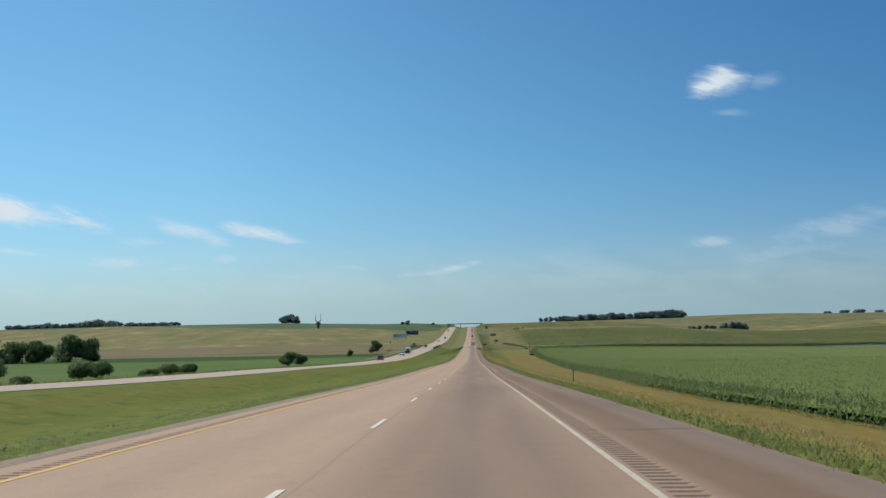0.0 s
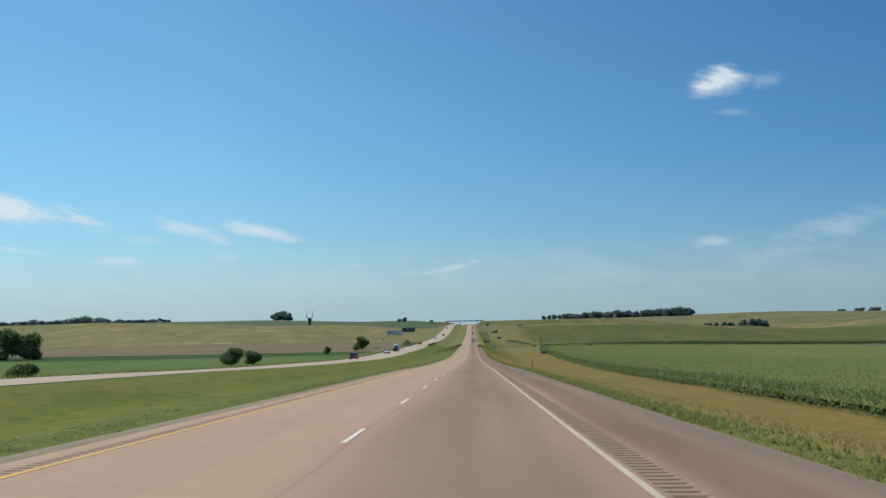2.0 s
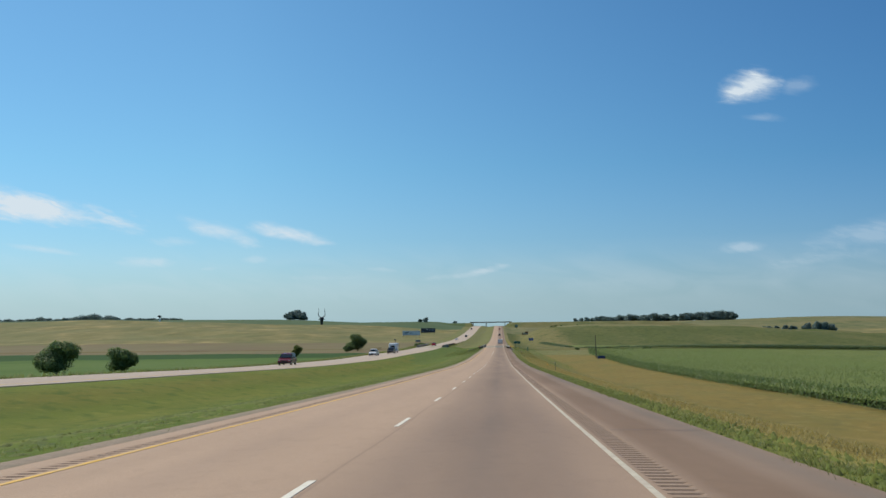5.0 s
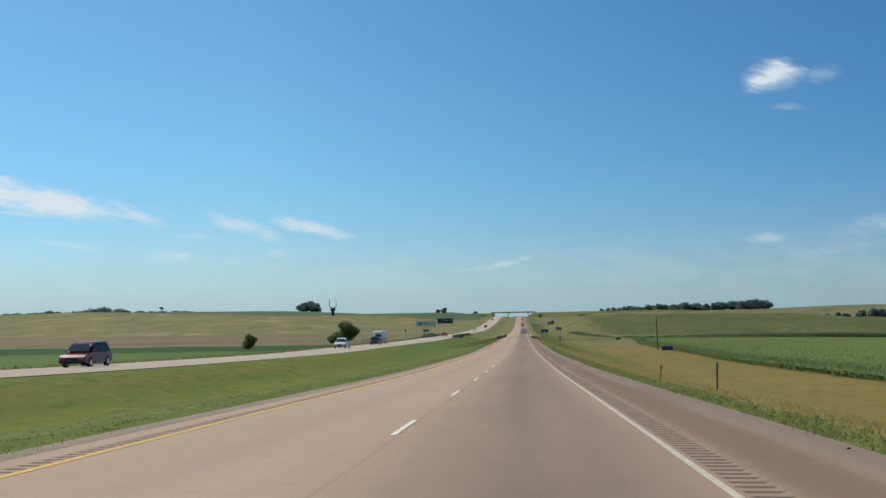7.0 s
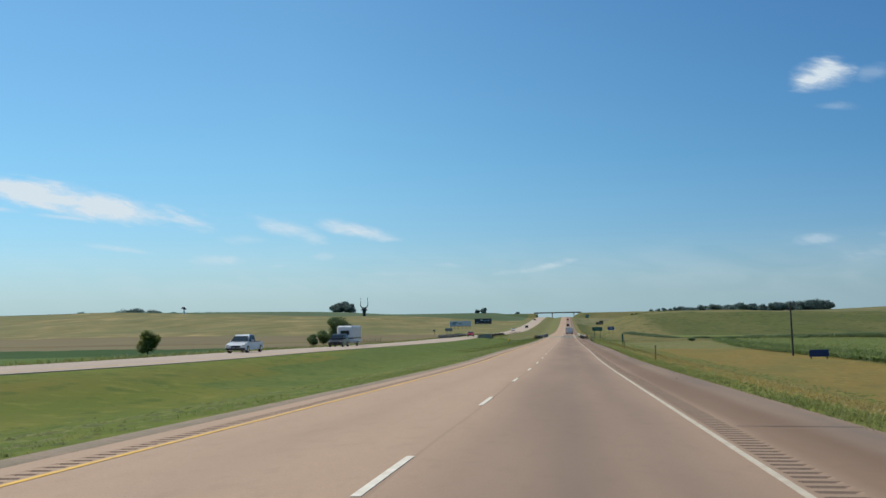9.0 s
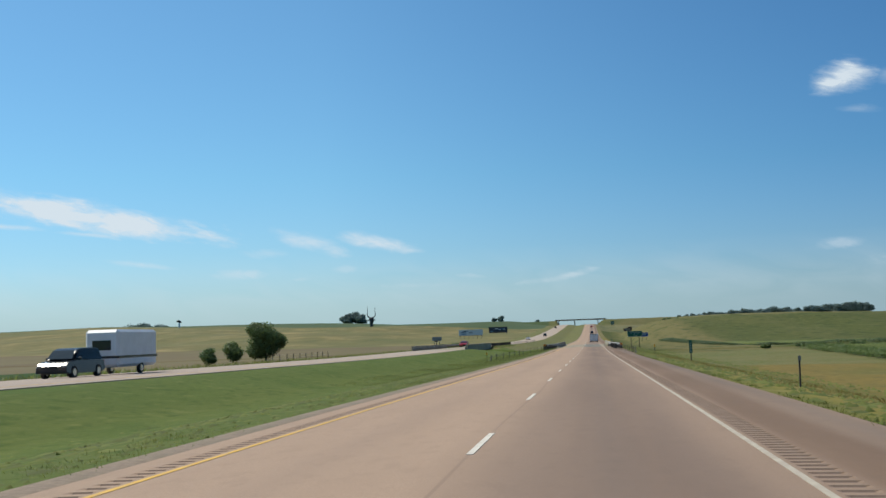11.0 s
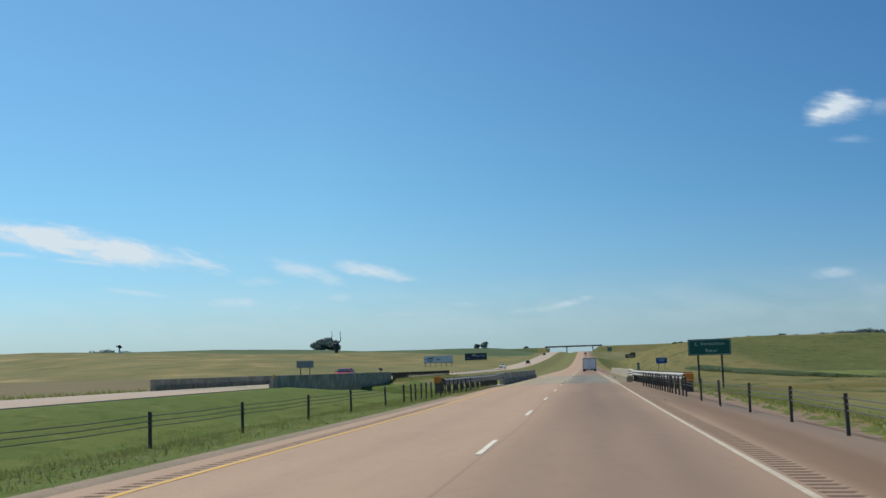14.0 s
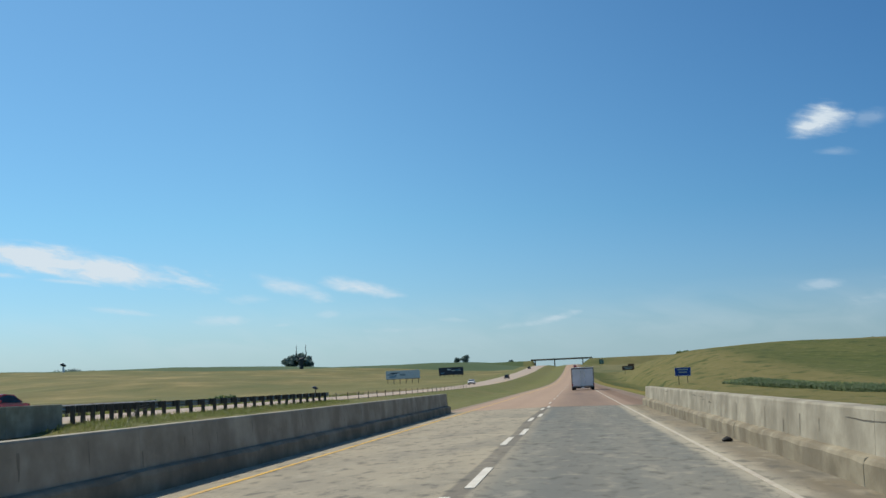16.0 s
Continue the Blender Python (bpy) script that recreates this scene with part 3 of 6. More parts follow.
M_TUFT = leaf_material("grass_tuft", (0.084, 0.112, 0.018), (0.14, 0.152, 0.032), rough=0.9, translucent=0.15, amount=0.28)
M_TUFT_DRY = leaf_material("dry_grass_tuft", (0.165, 0.145, 0.040), (0.235, 0.185, 0.054), rough=0.9, translucent=0.15, amount=0.25)
M_STRAW = leaf_material("dry_stalk", (0.285, 0.23, 0.072), (0.36, 0.29, 0.098), amount=0.15, translucent=0.5)
M_BARK = material("bark", ((0.045, 0.036, 0.028), (0.09, 0.075, 0.06)), (6, 6, 1.5), 7, 0.95, 0.6, 12)

# ---------------------------------------------------------------- ground
def corn_edge(y):
    return np.interp(y, [-50, 40, 100, 200, 320, 430, 490, 536, 570, 610], [17.2, 17.2, 18.0, 21.2, 25.6, 28.0, 29.3, 31.2, 34.5, 37])


def corn2_front(x):
    return np.interp(x, [23.5, 24.5, 28, 32, 37, 60, 210, 600], [772, 760, 732, 702, 672, 666, 662, 660])


GROUND_MATS = [M_PASTURE, M_MEDIAN, M_VERGE, M_TAN, M_SOY, M_DARKCROP, M_BROWNBAND, M_HILLGREEN, M_RIDGE, M_SOIL, M_GRAVEL, M_SLOPE, M_DIRT, M_MEDIAN_LUSH, M_DUSTY]


def ground_cover(x, y):
    if -7.6 < x < -4.2 and 581 < y < 612:
        return 2
    if 5.5 < x < 7.1 and 590 < y < 612:
        return 12
    if 5.5 < x < (6.55 if y < 552 else 7.1) and 526 < y < 591:
        return 14
    if -4.75 < x < -4.25:
        return 10
    if -21.2 < x < -4.2:
        if y > 650 + 4 * math.sin(x):
            return 2
        return 13 if 415 + 30 * math.sin(x * 0.55) < y else 1
    if -41 < x <= -31.2:
        return 2 if y < 1400 else 0
    if 5.5 < x < 6.6:
        return 3
    if x >= 6.6:
        if y < 606:
            ce = float(corn_edge(y))
            if x < ce + 1.6:
                return 2 if y > 520 and x > 8.5 else 3
            return 9 if y < 600 else 7
        if x < 9:
            return 3 if y < 900 else 0
        if 45 < x < 235 and 935 + 24 * math.sin(x / 19.0) < y < 1060:
            return 0
        if x > 330 and 1195 + 20 * math.sin(x / 33.0) < y < 1420:
            return 0
        return 11 if y < 1180 else (7 if y < 2250 else 8)
    if x <= -41:
        w = 4 * math.sin(x / 60.0)
        out = -x - 55
        if y < 462 + 0.33 * out + w:
            return 4
        if y < 541 + 0.35 * out + w:
            return 5
        if y < 885 - 0.3 * out + 2 * w:
            return 6
        if y < 1345 + 20 * math.sin(x / 110.0):
            return 0
        return 8
    return 2


def graded(lo, hi, centre_lo, centre_hi, fine, grow, cap):
    out = list(np.arange(centre_lo, centre_hi + 1e-6, fine))
    s, v = fine, centre_lo
    while v > lo:
        s = min(s * grow, cap)
        v -= s
        out.insert(0, v)
    s, v = fine, out[-1]
    while v < hi:
        s = min(s * grow, cap)
        v += s
        out.append(v)
    return np.array(out)


def surface_z(x, y):
    return ground_z(x, y) + 0.10 * wave(x, y, 4.7) * (sstep(7, 12, x) + sstep(9, 13, -x) * (1 - sstep(17, 20, -x)) + sstep(42, 50, -x))


def build_ground():
    xs = np.unique(np.round(np.concatenate([graded(-3400, 3400, -62, 62, 1.6, 1.09, 90), [-4.25, -21.2, -31.2, 5.5, 5.65, 5.9, 6.6, 7.1, 8.2, -4.4, -4.75, -7.6]]), 2))
    ys = np.unique(np.round(np.concatenate([graded(-300, 4700, -60, 720, 4.0, 1.04, 60), np.arange(598, 662, 1.5), np.arange(1476, 1525, 3.0)]), 2))
    X, Y = np.meshgrid(xs, ys)
    Z = surface_z(X, Y)
    nx, ny = len(xs), len(ys)
    V = np.stack([X.ravel(), Y.ravel(), Z.ravel()], 1)
    i, j = np.meshgrid(np.arange(ny - 1), np.arange(nx - 1), indexing="ij")
    a = (i * nx + j).ravel()
    F = np.stack([a, a + 1, a + nx + 1, a + nx], 1)
    cx, cy = (xs[:-1] + xs[1:]) / 2, (ys[:-1] + ys[1:]) / 2
    mi = [ground_cover(x, y) for y in cy for x in cx]
    ob = mesh_ob("ground", V, F, GROUND_MATS, midx=mi, smooth=True)
    return tagged(ob, "rolling prairie with mown median, dry verge, crops and pasture hills", "ground", kind="structure")


GROUND = build_ground()

# ---------------------------------------------------------------- carriageways
def ysteps(a, b, s=4.0):
    return np.linspace(a, b, max(2, int(round((b - a) / s)) + 1))


def cam_z(x):
    return -CROWN * abs(x)


def slab(name, x0, x1, ya, yb, mat, rise=0.0, centre=0.0, thick=0.25, step=4.0, label=""):
    xs = sorted({x0, x1, *[x for x in (centre,) if x0 < x < x1]})
    prof = [(x0, cam_z(x0 - centre) - thick + rise)] + [(x, cam_z(x - centre) + rise) for x in xs] + [(x1, cam_z(x1 - centre) - thick + rise)]
    v, f = strip(prof, ysteps(ya, yb, step), road_z)
    ob = mesh_ob(name, v, f, mat)
    return tagged(ob, label, "road", kind="structure")


EDGE = 3.48
ROAD = slab("road", -3.60, 3.58, -300, DECK0, M_ROAD, label="pinkish two-lane highway pavement with faint wheel tracks")
slab("road_beyond", -3.60, 3.58, DECK1, 4000, M_ROAD, step=8, label="pinkish highway pavement climbing towards the overpass")
slab("shoulder", -4.32, -3.92, -300, DECK0, M_ROAD, label="narrow paved inner shoulder")
slab("shoulder", 3.96, 5.75, -300, 566.4, M_ROAD, label="wide paved outer shoulder stained brown")
slab("shoulder", 3.96, 5.75, 566.4, DECK0, M_DUSTY, label="dark dirty outer shoulder leading to the bridge")
slab("shoulder", -4.5, -3.60, DECK1, 4000, M_ROAD, step=8, label="narrow paved inner shoulder")
slab("shoulder", 3.58, 5.95, DECK1, 4000, M_ROAD, step=8, label="wide paved outer shoulder")
LROAD = slab("road_opposite", LEFT_X - 5.2, LEFT_X + 5.0, -300, DECK0 + 4, M_ROAD_L, rise=LEFT_RISE, centre=LEFT_X, label="pale concrete carriageway for oncoming traffic")
slab("road_opposite_beyond", LEFT_X - 5.2, LEFT_X + 5.0, DECK1 - 2, 4000, M_ROAD_L, rise=LEFT_RISE, centre=LEFT_X, step=8, label="pale concrete carriageway beyond the river bridge")


def rumble(x0, x1, ya, yb, label):
    """A strip of shoulder with milled transverse grooves."""
    vs, fs, mi = [], [], []
    pitch, w, d = 0.31, 0.17, 0.016
    n = int((yb - ya) / pitch)
    ye = []
    for k in range(n):
        y = ya + k * pitch
        ye += [(y, 0), (y + pitch - w, 0), (y + pitch - w + 0.02, 1), (y + pitch - 0.02, 1)]
    ye.append((ya + n * pitch, 0))
    xa, xb, xc, xd = x0, x0 + 0.05, x1 - 0.05, x1
    for y, low in ye:
        z = float(road_z(y))
        for x, inner in ((xa, 0), (xb, 1), (xc, 1), (xd, 0)):
            vs.append((x, y, z + cam_z(x) - (d if low and inner else 0)))
    for i in range(len(ye) - 1):
        for j in range(3):
            a = i * 4 + j
            fs.append((a, a + 1, a + 5, a + 4))
            mi.append(1 if j == 1 and (ye[i][1] or ye[i + 1][1]) else 0)
    ob = mesh_ob("rumble_strip", vs, fs, [M_ROAD, M_GROOVE], midx=mi)
    return tagged(ob, label, "rumble strip", kind="stuff")


rumble(3.58, 3.96, -12, 572, "milled rumble strip grooves in the outer shoulder")
rumble(-3.92, -3.60, -12, 572, "milled rumble strip grooves in the inner shoulder")
slab("shoulder", 3.58, 3.96, 571.8, DECK0, M_DUSTY, label="paved outer shoulder by the bridge")
slab("shoulder", -3.92, -3.60, 571.8, DECK0, M_ROAD, label="paved inner shoulder by the bridge")
slab("shoulder", 3.58, 3.96, -300, -12, M_ROAD, step=20, label="paved outer shoulder")
slab("shoulder", -3.92, -3.60, -300, -12, M_ROAD, step=20, label="paved inner shoulder")


def line(name, xc, w, ya, yb, mat, label, rise=0.0, centre=0.0, step=4.0, lift=0.006):
    z = cam_z(xc - centre) + rise
    prof = [(xc - w / 2, z - 0.02), (xc - w / 2, z + lift), (xc + w / 2, z + lift), (xc + w / 2, z - 0.02)]
    v, f = strip(prof, ysteps(ya, yb, step), road_z)
    return tagged(mesh_ob(name, v, f, mat), label, "road marking", kind="structure")


line("edge_line", EDGE, 0.078, -250, 4000, M_WHITE, "worn white edge line along the outer lane")
line("edge_line", -EDGE, 0.085, -250, 4000, M_YELLOW, "worn yellow edge line along the inner lane")
line("edge_line", LEFT_X - 3.6, 0.12, -250, 4000, M_WHITE, "white edge line of the opposite carriageway", LEFT_RISE, LEFT_X, 8)
line("edge_line", LEFT_X + 3.5, 0.12, -250, 4000, M_YELLOW, "yellow edge line of the opposite carriageway", LEFT_RISE, LEFT_X, 8)


def dashes():
    ks = [-20, 0, 4, 12, 22, 28, 40, 42, 47, 48, 49, 150]
    yy = [18.75 - 20 * 11.7, 18.75, 66.6, 162.05, 279.4, 349.7, 488.8, 512.5, 570.3, 582.4, 594.1, 594.1 + 101 * 11.67]
    marks = tagged(new("lane_line"), "broken white lane line down the middle of the highway", "road marking", kind="structure")
    for k in range(-2, 110):
        y0 = float(np.interp(k, ks, yy))
        runs = [(y0, y0 + 2.85, 0.0)]
        if DECK0 < y0 < DECK1:
            runs = [(y0, y0 + 2.7, -0.05), (y0 + 3.6, y0 + 6.4, 0.12)]
        hw = 0.06 if DECK0 < y0 < DECK1 else 0.044
        for a, b, dx in runs:
            v, f = strip([(dx - hw, -0.02), (dx - hw, .006), (dx + hw, .006), (dx + hw, -0.02)], ysteps(a, b, 1.5), road_z)
            n = len(v)
            f += [(0, 1, 2, 3), (n - 1, n - 2, n - 3, n - 4)]
            mesh_ob("lane_dash", v, f, M_DASH, marks)


dashes()
# sealed joint beside the lane line and transverse cracks


def cracks():
    rng = random.Random(5)
    hold = tagged(new("pavement_cracks"), "thin dark transverse cracks sealed with tar", "crack", kind="structure")
    for k in range(52):
        y0 = 6 + k * 11.4 + rng.uniform(-3, 3)
        xa, xb = ((4.0, 5.7) if rng.random() < .8 else (-3.4, 0.0)) if k % 4 else (0.15, 3.4)
        seal = M_CRACK if xa > 3.9 else M_SEAL
        n = 14
        vs, fs = [], []
        w = rng.uniform(0.014, 0.038) * (1.0 if xa > 3.9 else 0.4)
        dy = 0.0
        for i in range(n + 1):
            x = xa + (xb - xa) * i / n
            dy += rng.uniform(-.05, .05)
            for s in (-1, 1):
                y = y0 + dy + s * w * rng.uniform(.5, 1.3)
                vs.append((x, y, float(road_z(y)) + cam_z(x) + 0.004))
        for i in range(n):
            fs.append((2 * i, 2 * i + 2, 2 * i + 3, 2 * i + 1))
        mesh_ob("crack", vs, fs, seal, hold)


cracks()

# ---------------------------------------------------------------- river bridges
def bridge_deck(name, x0, x1, centre, rise, label):
    prof = [(x0, -1.0 + rise), (x0, cam_z(x0 - centre) + rise), (centre, rise), (x1, cam_z(x1 - centre) + rise), (x1, -1.0 + rise), (x0, -1.0 + rise)]
    v, f = strip(prof, ysteps(DECK0, DECK1, 2.0), road_z)
    return tagged(mesh_ob(name, v, f, M_DECK), label, "bridge deck", kind="structure")


bridge_deck("bridge_deck", -5.2, 5.25, 0.0, 0.0, "mottled grey concrete deck of the highway bridge")
bridge_deck("bridge_deck_opposite", LEFT_X - 5.9, LEFT_X + 5.1, LEFT_X, LEFT_RISE, "grey concrete deck of the opposite bridge")


def deck_joint(y, x0, x1, w, label):
    v, f = strip([(x, cam_z(x) + 0.008) for x in (x0, 0.0, x1)], [y, y + w], road_z)
    tagged(mesh_ob("expansion_joint", v, f, M_CRACK), label, "expansion joint", kind="structure")


deck_joint(DECK0 - 0.06, -4.2, 4.3, 0.14, "dark expansion joint at the bridge end")
deck_joint(DECK1 - 0.06, -4.4, 4.5, 0.10, "dark expansion joint at the far bridge end")
deck_joint(604.2, -4.2, 4.3, 0.05, "narrow joint across the bridge deck")


def parapet(name, x_in, side, ya, yb, rise, height, label, panel=4.6):
    """Concrete safety barrier made of panels with open joints. side: +1 when it stands to the right of its road."""
    hold = tagged(empty(name, 0, 0, 0), label, "parapet")
    n = max(1, int(round((yb - ya) / panel)))
    s = side
    chip = random.Random(int(abs(x_in) * 10))
    prof = [(0.0, -0.45), (0.0, 0.25), (0.025, 0.29), (0.07, 0.305), (0.14, 0.315), (0.17, height - 0.025), (0.185, height), (0.43, height), (0.445, height - 0.015), (0.445, -0.45)]
    for k in range(n):
        a = ya + (yb - ya) * k / n + 0.005
        b = ya + (yb - ya) * (k + 1) / n - 0.005
        ys = ysteps(a, b, 0.45)
        v, f = strip([(x_in + s * px, pz_ + rise) for px, pz_ in prof], ys, road_z)
        m = len(prof)
        # chipped edge of the toe
        v = [(p[0] + s * chip.uniform(0, .014), p[1], p[2] - chip.uniform(0, .028) * (chip.random() < .5)) if q % m in (1, 2) else p for q, p in enumerate(v)]
        f += [tuple(range(m)), tuple(range(len(v) - 1, len(v) - m - 1, -1))]
        toe = [1 if q % (m - 1) < 4 else 0 for q in range((len(ys) - 1) * (m - 1))] + [0, 0]
        mesh_ob("panel", v, f, [M_CONC, M_TOE], hold, toe)
    return hold


parapet("parapet", 4.32, 1, 607.0, 656.5, -0.06, 0.805, "weathered concrete bridge parapet with stains and a broken toe")
parapet("parapet", -4.25, -1, 608.0, 656.0, -0.06, 0.86, "shaded concrete bridge parapet beside the yellow line")
parapet("parapet", -21.45, 1, 606.5, 652.5, LEFT_RISE, 0.80, "concrete parapet on the inner side of the opposite bridge")
parapet("parapet", -31.4, -1, 609.5, 655.0, LEFT_RISE, 0.80, "concrete parapet on the outer side of the opposite bridge")


def parapet_stains():
    """Tar-dark scuffs and rust runs on the lit parapet."""
    rng = random.Random(8)
    hold = tagged(new("parapet_scuffs"), "dark scrapes and drip stains on the concrete parapet", "stain", kind="structure")
    for k in range(84):
        lft = k % 2
        y = rng.uniform(611, 654)
        side = -1 if lft else 1
        base = (-4.25 if lft else 4.32) + side * 0.2
        run = k % 5 == 0 and not lft
        w, h = (rng.uniform(.5, 2.2), rng.uniform(.008, .03)) if run else (rng.uniform(.015, .07), rng.uniform(.12, .42))
        top = rng.uniform(.55, .72) if run else rng.uniform(.5, .82)
        n = 16 if run else 6
        vs, fs = [], []
        for i in range(n + 1):
            u = i / n
            yy = y + (u - .5) * (w if run else w * .4)
            for e in (0, 1):
                if run:
                    z = top - h * (e - .5) * 2 * (math.sin(math.pi * u) * rng.uniform(.3, 1)) + .005 * math.sin(u * 9 + k)
                    yv = yy
                else:
                    z = top - h * u
                    yv = y + (e - .5) * w * (1 - .7 * u) + rng.uniform(-.008, .008)
                z = max(.335, min(.77, z))
                t = (z - 0.315) / 0.47
                x = (-4.25 if lft else 4.32) + side * (0.14 + 0.03 * t - 0.005)
                vs.append((x, yv, float(road_z(yv)) - 0.06 + z))
        for i in range(n):
            fs.append((2 * i, 2 * i + 1, 2 * i + 3, 2 * i + 2))
        mesh_ob("stain", vs, fs, M_CONC_D if run else M_DRIP, hold)


parapet_stains()

def drain_grate(x, y, label):
    z = float(road_z(y)) + cam_z(x) + 0.004
    g = tagged(empty("drain_grate", x, y, z), label, "drain")
    bm = bmesh.new()
    for bx in ((-.24, .24, -.5, -.46), (-.24, .24, .46, .5), (-.24, -.20, -.46, .46), (.20, .24, -.46, .46)):
        box(bm, bx[0], bx[1], bx[2], bx[3], -.01, .02)
    part("frame", bm, M_RUST, g)
    # flat black sheet stands in for the shade down in the drain
    part("pit_shade", boxed(-.2, .2, -.46, .46, -.008, .003), M_BLACK, g)
    for k in range(11):
        part("bar", boxed(-.2, .2, -.44 + .085 * k, -.41 + .085 * k, .004, .018), M_RUST, g)


drain_grate(4.33, 603.35, "rusty iron drain grate set in the shoulder at the bridge end")

# concrete apron under the end of the inner guard rail
v, f = strip([(-5.0, -0.3), (-4.98, -0.03), (-4.24, -0.035), (-4.22, -0.3)], ysteps(601.8, 607.9, 0.6), road_z)
n_end = len(v)
f += [(0, 1, 2, 3), (n_end - 1, n_end - 2, n_end - 3, n_end - 4)]
tagged(mesh_ob("approach_apron", v, f, M_CONC), "pale concrete apron below the guard rail end", "apron", kind="structure")

# abutment walls and river
for nm, yy in (("abutment", DECK0 - 0.6), ("abutment", DECK1 - 0.2)):
    for xa, xb in ((-5.1, 5.15), (LEFT_X - 5.8, LEFT_X + 5.0)):
        z = float(road_z(yy))
        tagged(part(nm, boxed(xa, xb, yy, yy + 0.8, z - 4.6, z - 0.35), M_CONC, None), "concrete abutment under the bridge end", "abutment", kind="structure")


def river():
    xs = np.linspace(-420, 420, 85)
    vs, fs = [], []
    for x in xs:
        c = 632 + 10 * math.sin(x / 45.0) + 0.02 * x
        for d in (-14, 0, 14):
            vs.append((x, c + d, -17.3))
    for i in range(len(xs) - 1):
        for j in range(2):
            a = i * 3 + j
            fs.append((a, a + 3, a + 4, a + 1))
    tagged(mesh_ob("water", vs, fs, M_WATER), "narrow slow brown-green river under the bridges", "river", kind="structure")


river()

# ---------------------------------------------------------------- guard rails
def beam_section(thrie):
    """Outline of a corrugated beam, (depth towards the road, height), thrie 0 to 1."""
    pts = []
    h0, h1 = 0.76, 0.43 - 0.20 * thrie
    waves = 3 if thrie > 0.5 else 2
    n = 24
    for i in range(n + 1):
        u = i / n
        pts.append((0.042 - 0.042 * math.cos(u * waves * 2 * math.pi), h0 - (h0 - h1) * u))
    return pts


def guard_rail(name, path_x, ya, yb, side, posts, label, rise=0.0, thrie_len=5.0, half=0.10):
    """side +1: the rail stands right of the road it guards."""
    hold = tagged(empty(name, 0, 0, 0), label, "guard rail")
    ys = ysteps(ya, yb, 0.9)
    vs, fs = [], []
    n = 25
    for y in ys:
        th = float(sstep(yb - thrie_len, yb - thrie_len * 0.4, y)) if thrie_len > 0 else 0.0
        a, b = beam_section(0.0), beam_section(1.0)
        z = float(road_z(y)) + rise - 0.06
        x = float(path_x(y))
        dip = 0.0
        for i in range(n):
            d = a[i][0] * (1 - th) + b[i][0] * th
            h = a[i][1] * (1 - th) + (b[i][1] + 0.09) * th
            vs.append((x - side * d, y, z + h - dip))
        for i in range(n):
            d = a[i][0] * (1 - th) + b[i][0] * th
            h = a[i][1] * (1 - th) + (b[i][1] + 0.09) * th
            vs.append((x - side * (d - 0.012), y, z + h - dip))
    m = 2 * n
    for i in range(len(ys) - 1):
        for j in range(n - 1):
            q = i * m + j
            fs.append((q, q + 1, q + m + 1, q + m))
            q += n
            fs.append((q, q + m, q + m + 1, q + 1))
        for j0, j1 in ((0, n), (n - 1, 2 * n - 1)):
            fs.append((i * m + j0, (i + 1) * m + j0, (i + 1) * m + j1, i * m + j1))
    mesh_ob("beam", vs, fs, M_STEEL, hold, smooth=False)
    for y in posts:
        x, z = float(path_x(y)), float(road_z(y)) + rise - 0.06
        xa, xb = sorted((x + side * 0.19, x + side * 0.40))
        part("post", boxed(xa, xb, y - half, y + half, z - 0.75, z + 0.78, 0.008), M_WOODPOST, hold)
        xa, xb = sorted((x + side * 0.004, x + side * 0.19))
        part("block", boxed(xa, xb, y - 0.08, y + 0.08, z + 0.44, z + 0.77, 0.006), M_WOODPOST, hold)
    return hold


def right_rail_x(y):
    return np.interp(y, [579, 585, 592, 600, 607.3], [5.80, 5.42, 5.08, 4.75, 4.54])


def left_rail_x(y):
    return np.interp(y, [585, 595, 603, 608.3], [-5.72, -5.08, -4.7, -4.46])


guard_rail("guard_rail", right_rail_x, 579.4, 607.3, 1, [579.8 + 1.9 * k for k in range(11)] + [600.4, 601.3, 602.2, 603.1, 604.0, 604.9, 605.8], "galvanised corrugated guard rail on dark timber posts leading to the parapet")
guard_rail("guard_rail", left_rail_x, 585.6, 608.3, -1, [586.4 + 1.9 * k for k in range(8)] + [600.8, 601.6, 602.4, 603.2, 604.0, 604.8, 605.6, 606.4], "shaded corrugated guard rail on timber posts leading to the parapet")
guard_rail("guard_rail", lambda y: np.interp(y, [652, 700], [-21.2, -20.4]), 652.5, 700, 1, [653.2 + 0.95 * k for k in range(10)] + [663.2 + 1.9 * k for k in range(19)], "long guard rail beside the opposite carriageway", rise=LEFT_RISE, thrie_len=0, half=0.045)
guard_rail("guard_rail", lambda y: np.interp(y, [655, 700], [-31.7, -32.4]), 655.2, 690, -1, [656 + 1.9 * k for k in range(18)], "guard rail on the far side of the opposite carriageway", rise=LEFT_RISE, thrie_len=0, half=0.045)


def rail_terminal(x, y, rise, label):
    z = float(road_z(y)) + rise
    t = tagged(empty("rail_end_marker", x, y, z), label, "marker")
    bm = bmesh.new()
    box(bm, -0.19, 0.19, -0.06, 0.06, 0.43, 0.78, 0.012)
    part("panel", bm, M_ORANGE, t, "orange reflective panel")
    part("post", boxed(-0.16, 0.16, 0.07, 0.24, -0.7, 0.80, 0.01), M_WOODPOST, t)
    return t


rail_terminal(5.95, 579.1, -0.1, "orange reflective end marker on the guard rail")
rail_terminal(-5.98, 585.4, 0.04, "orange reflective end marker on the guard rail")


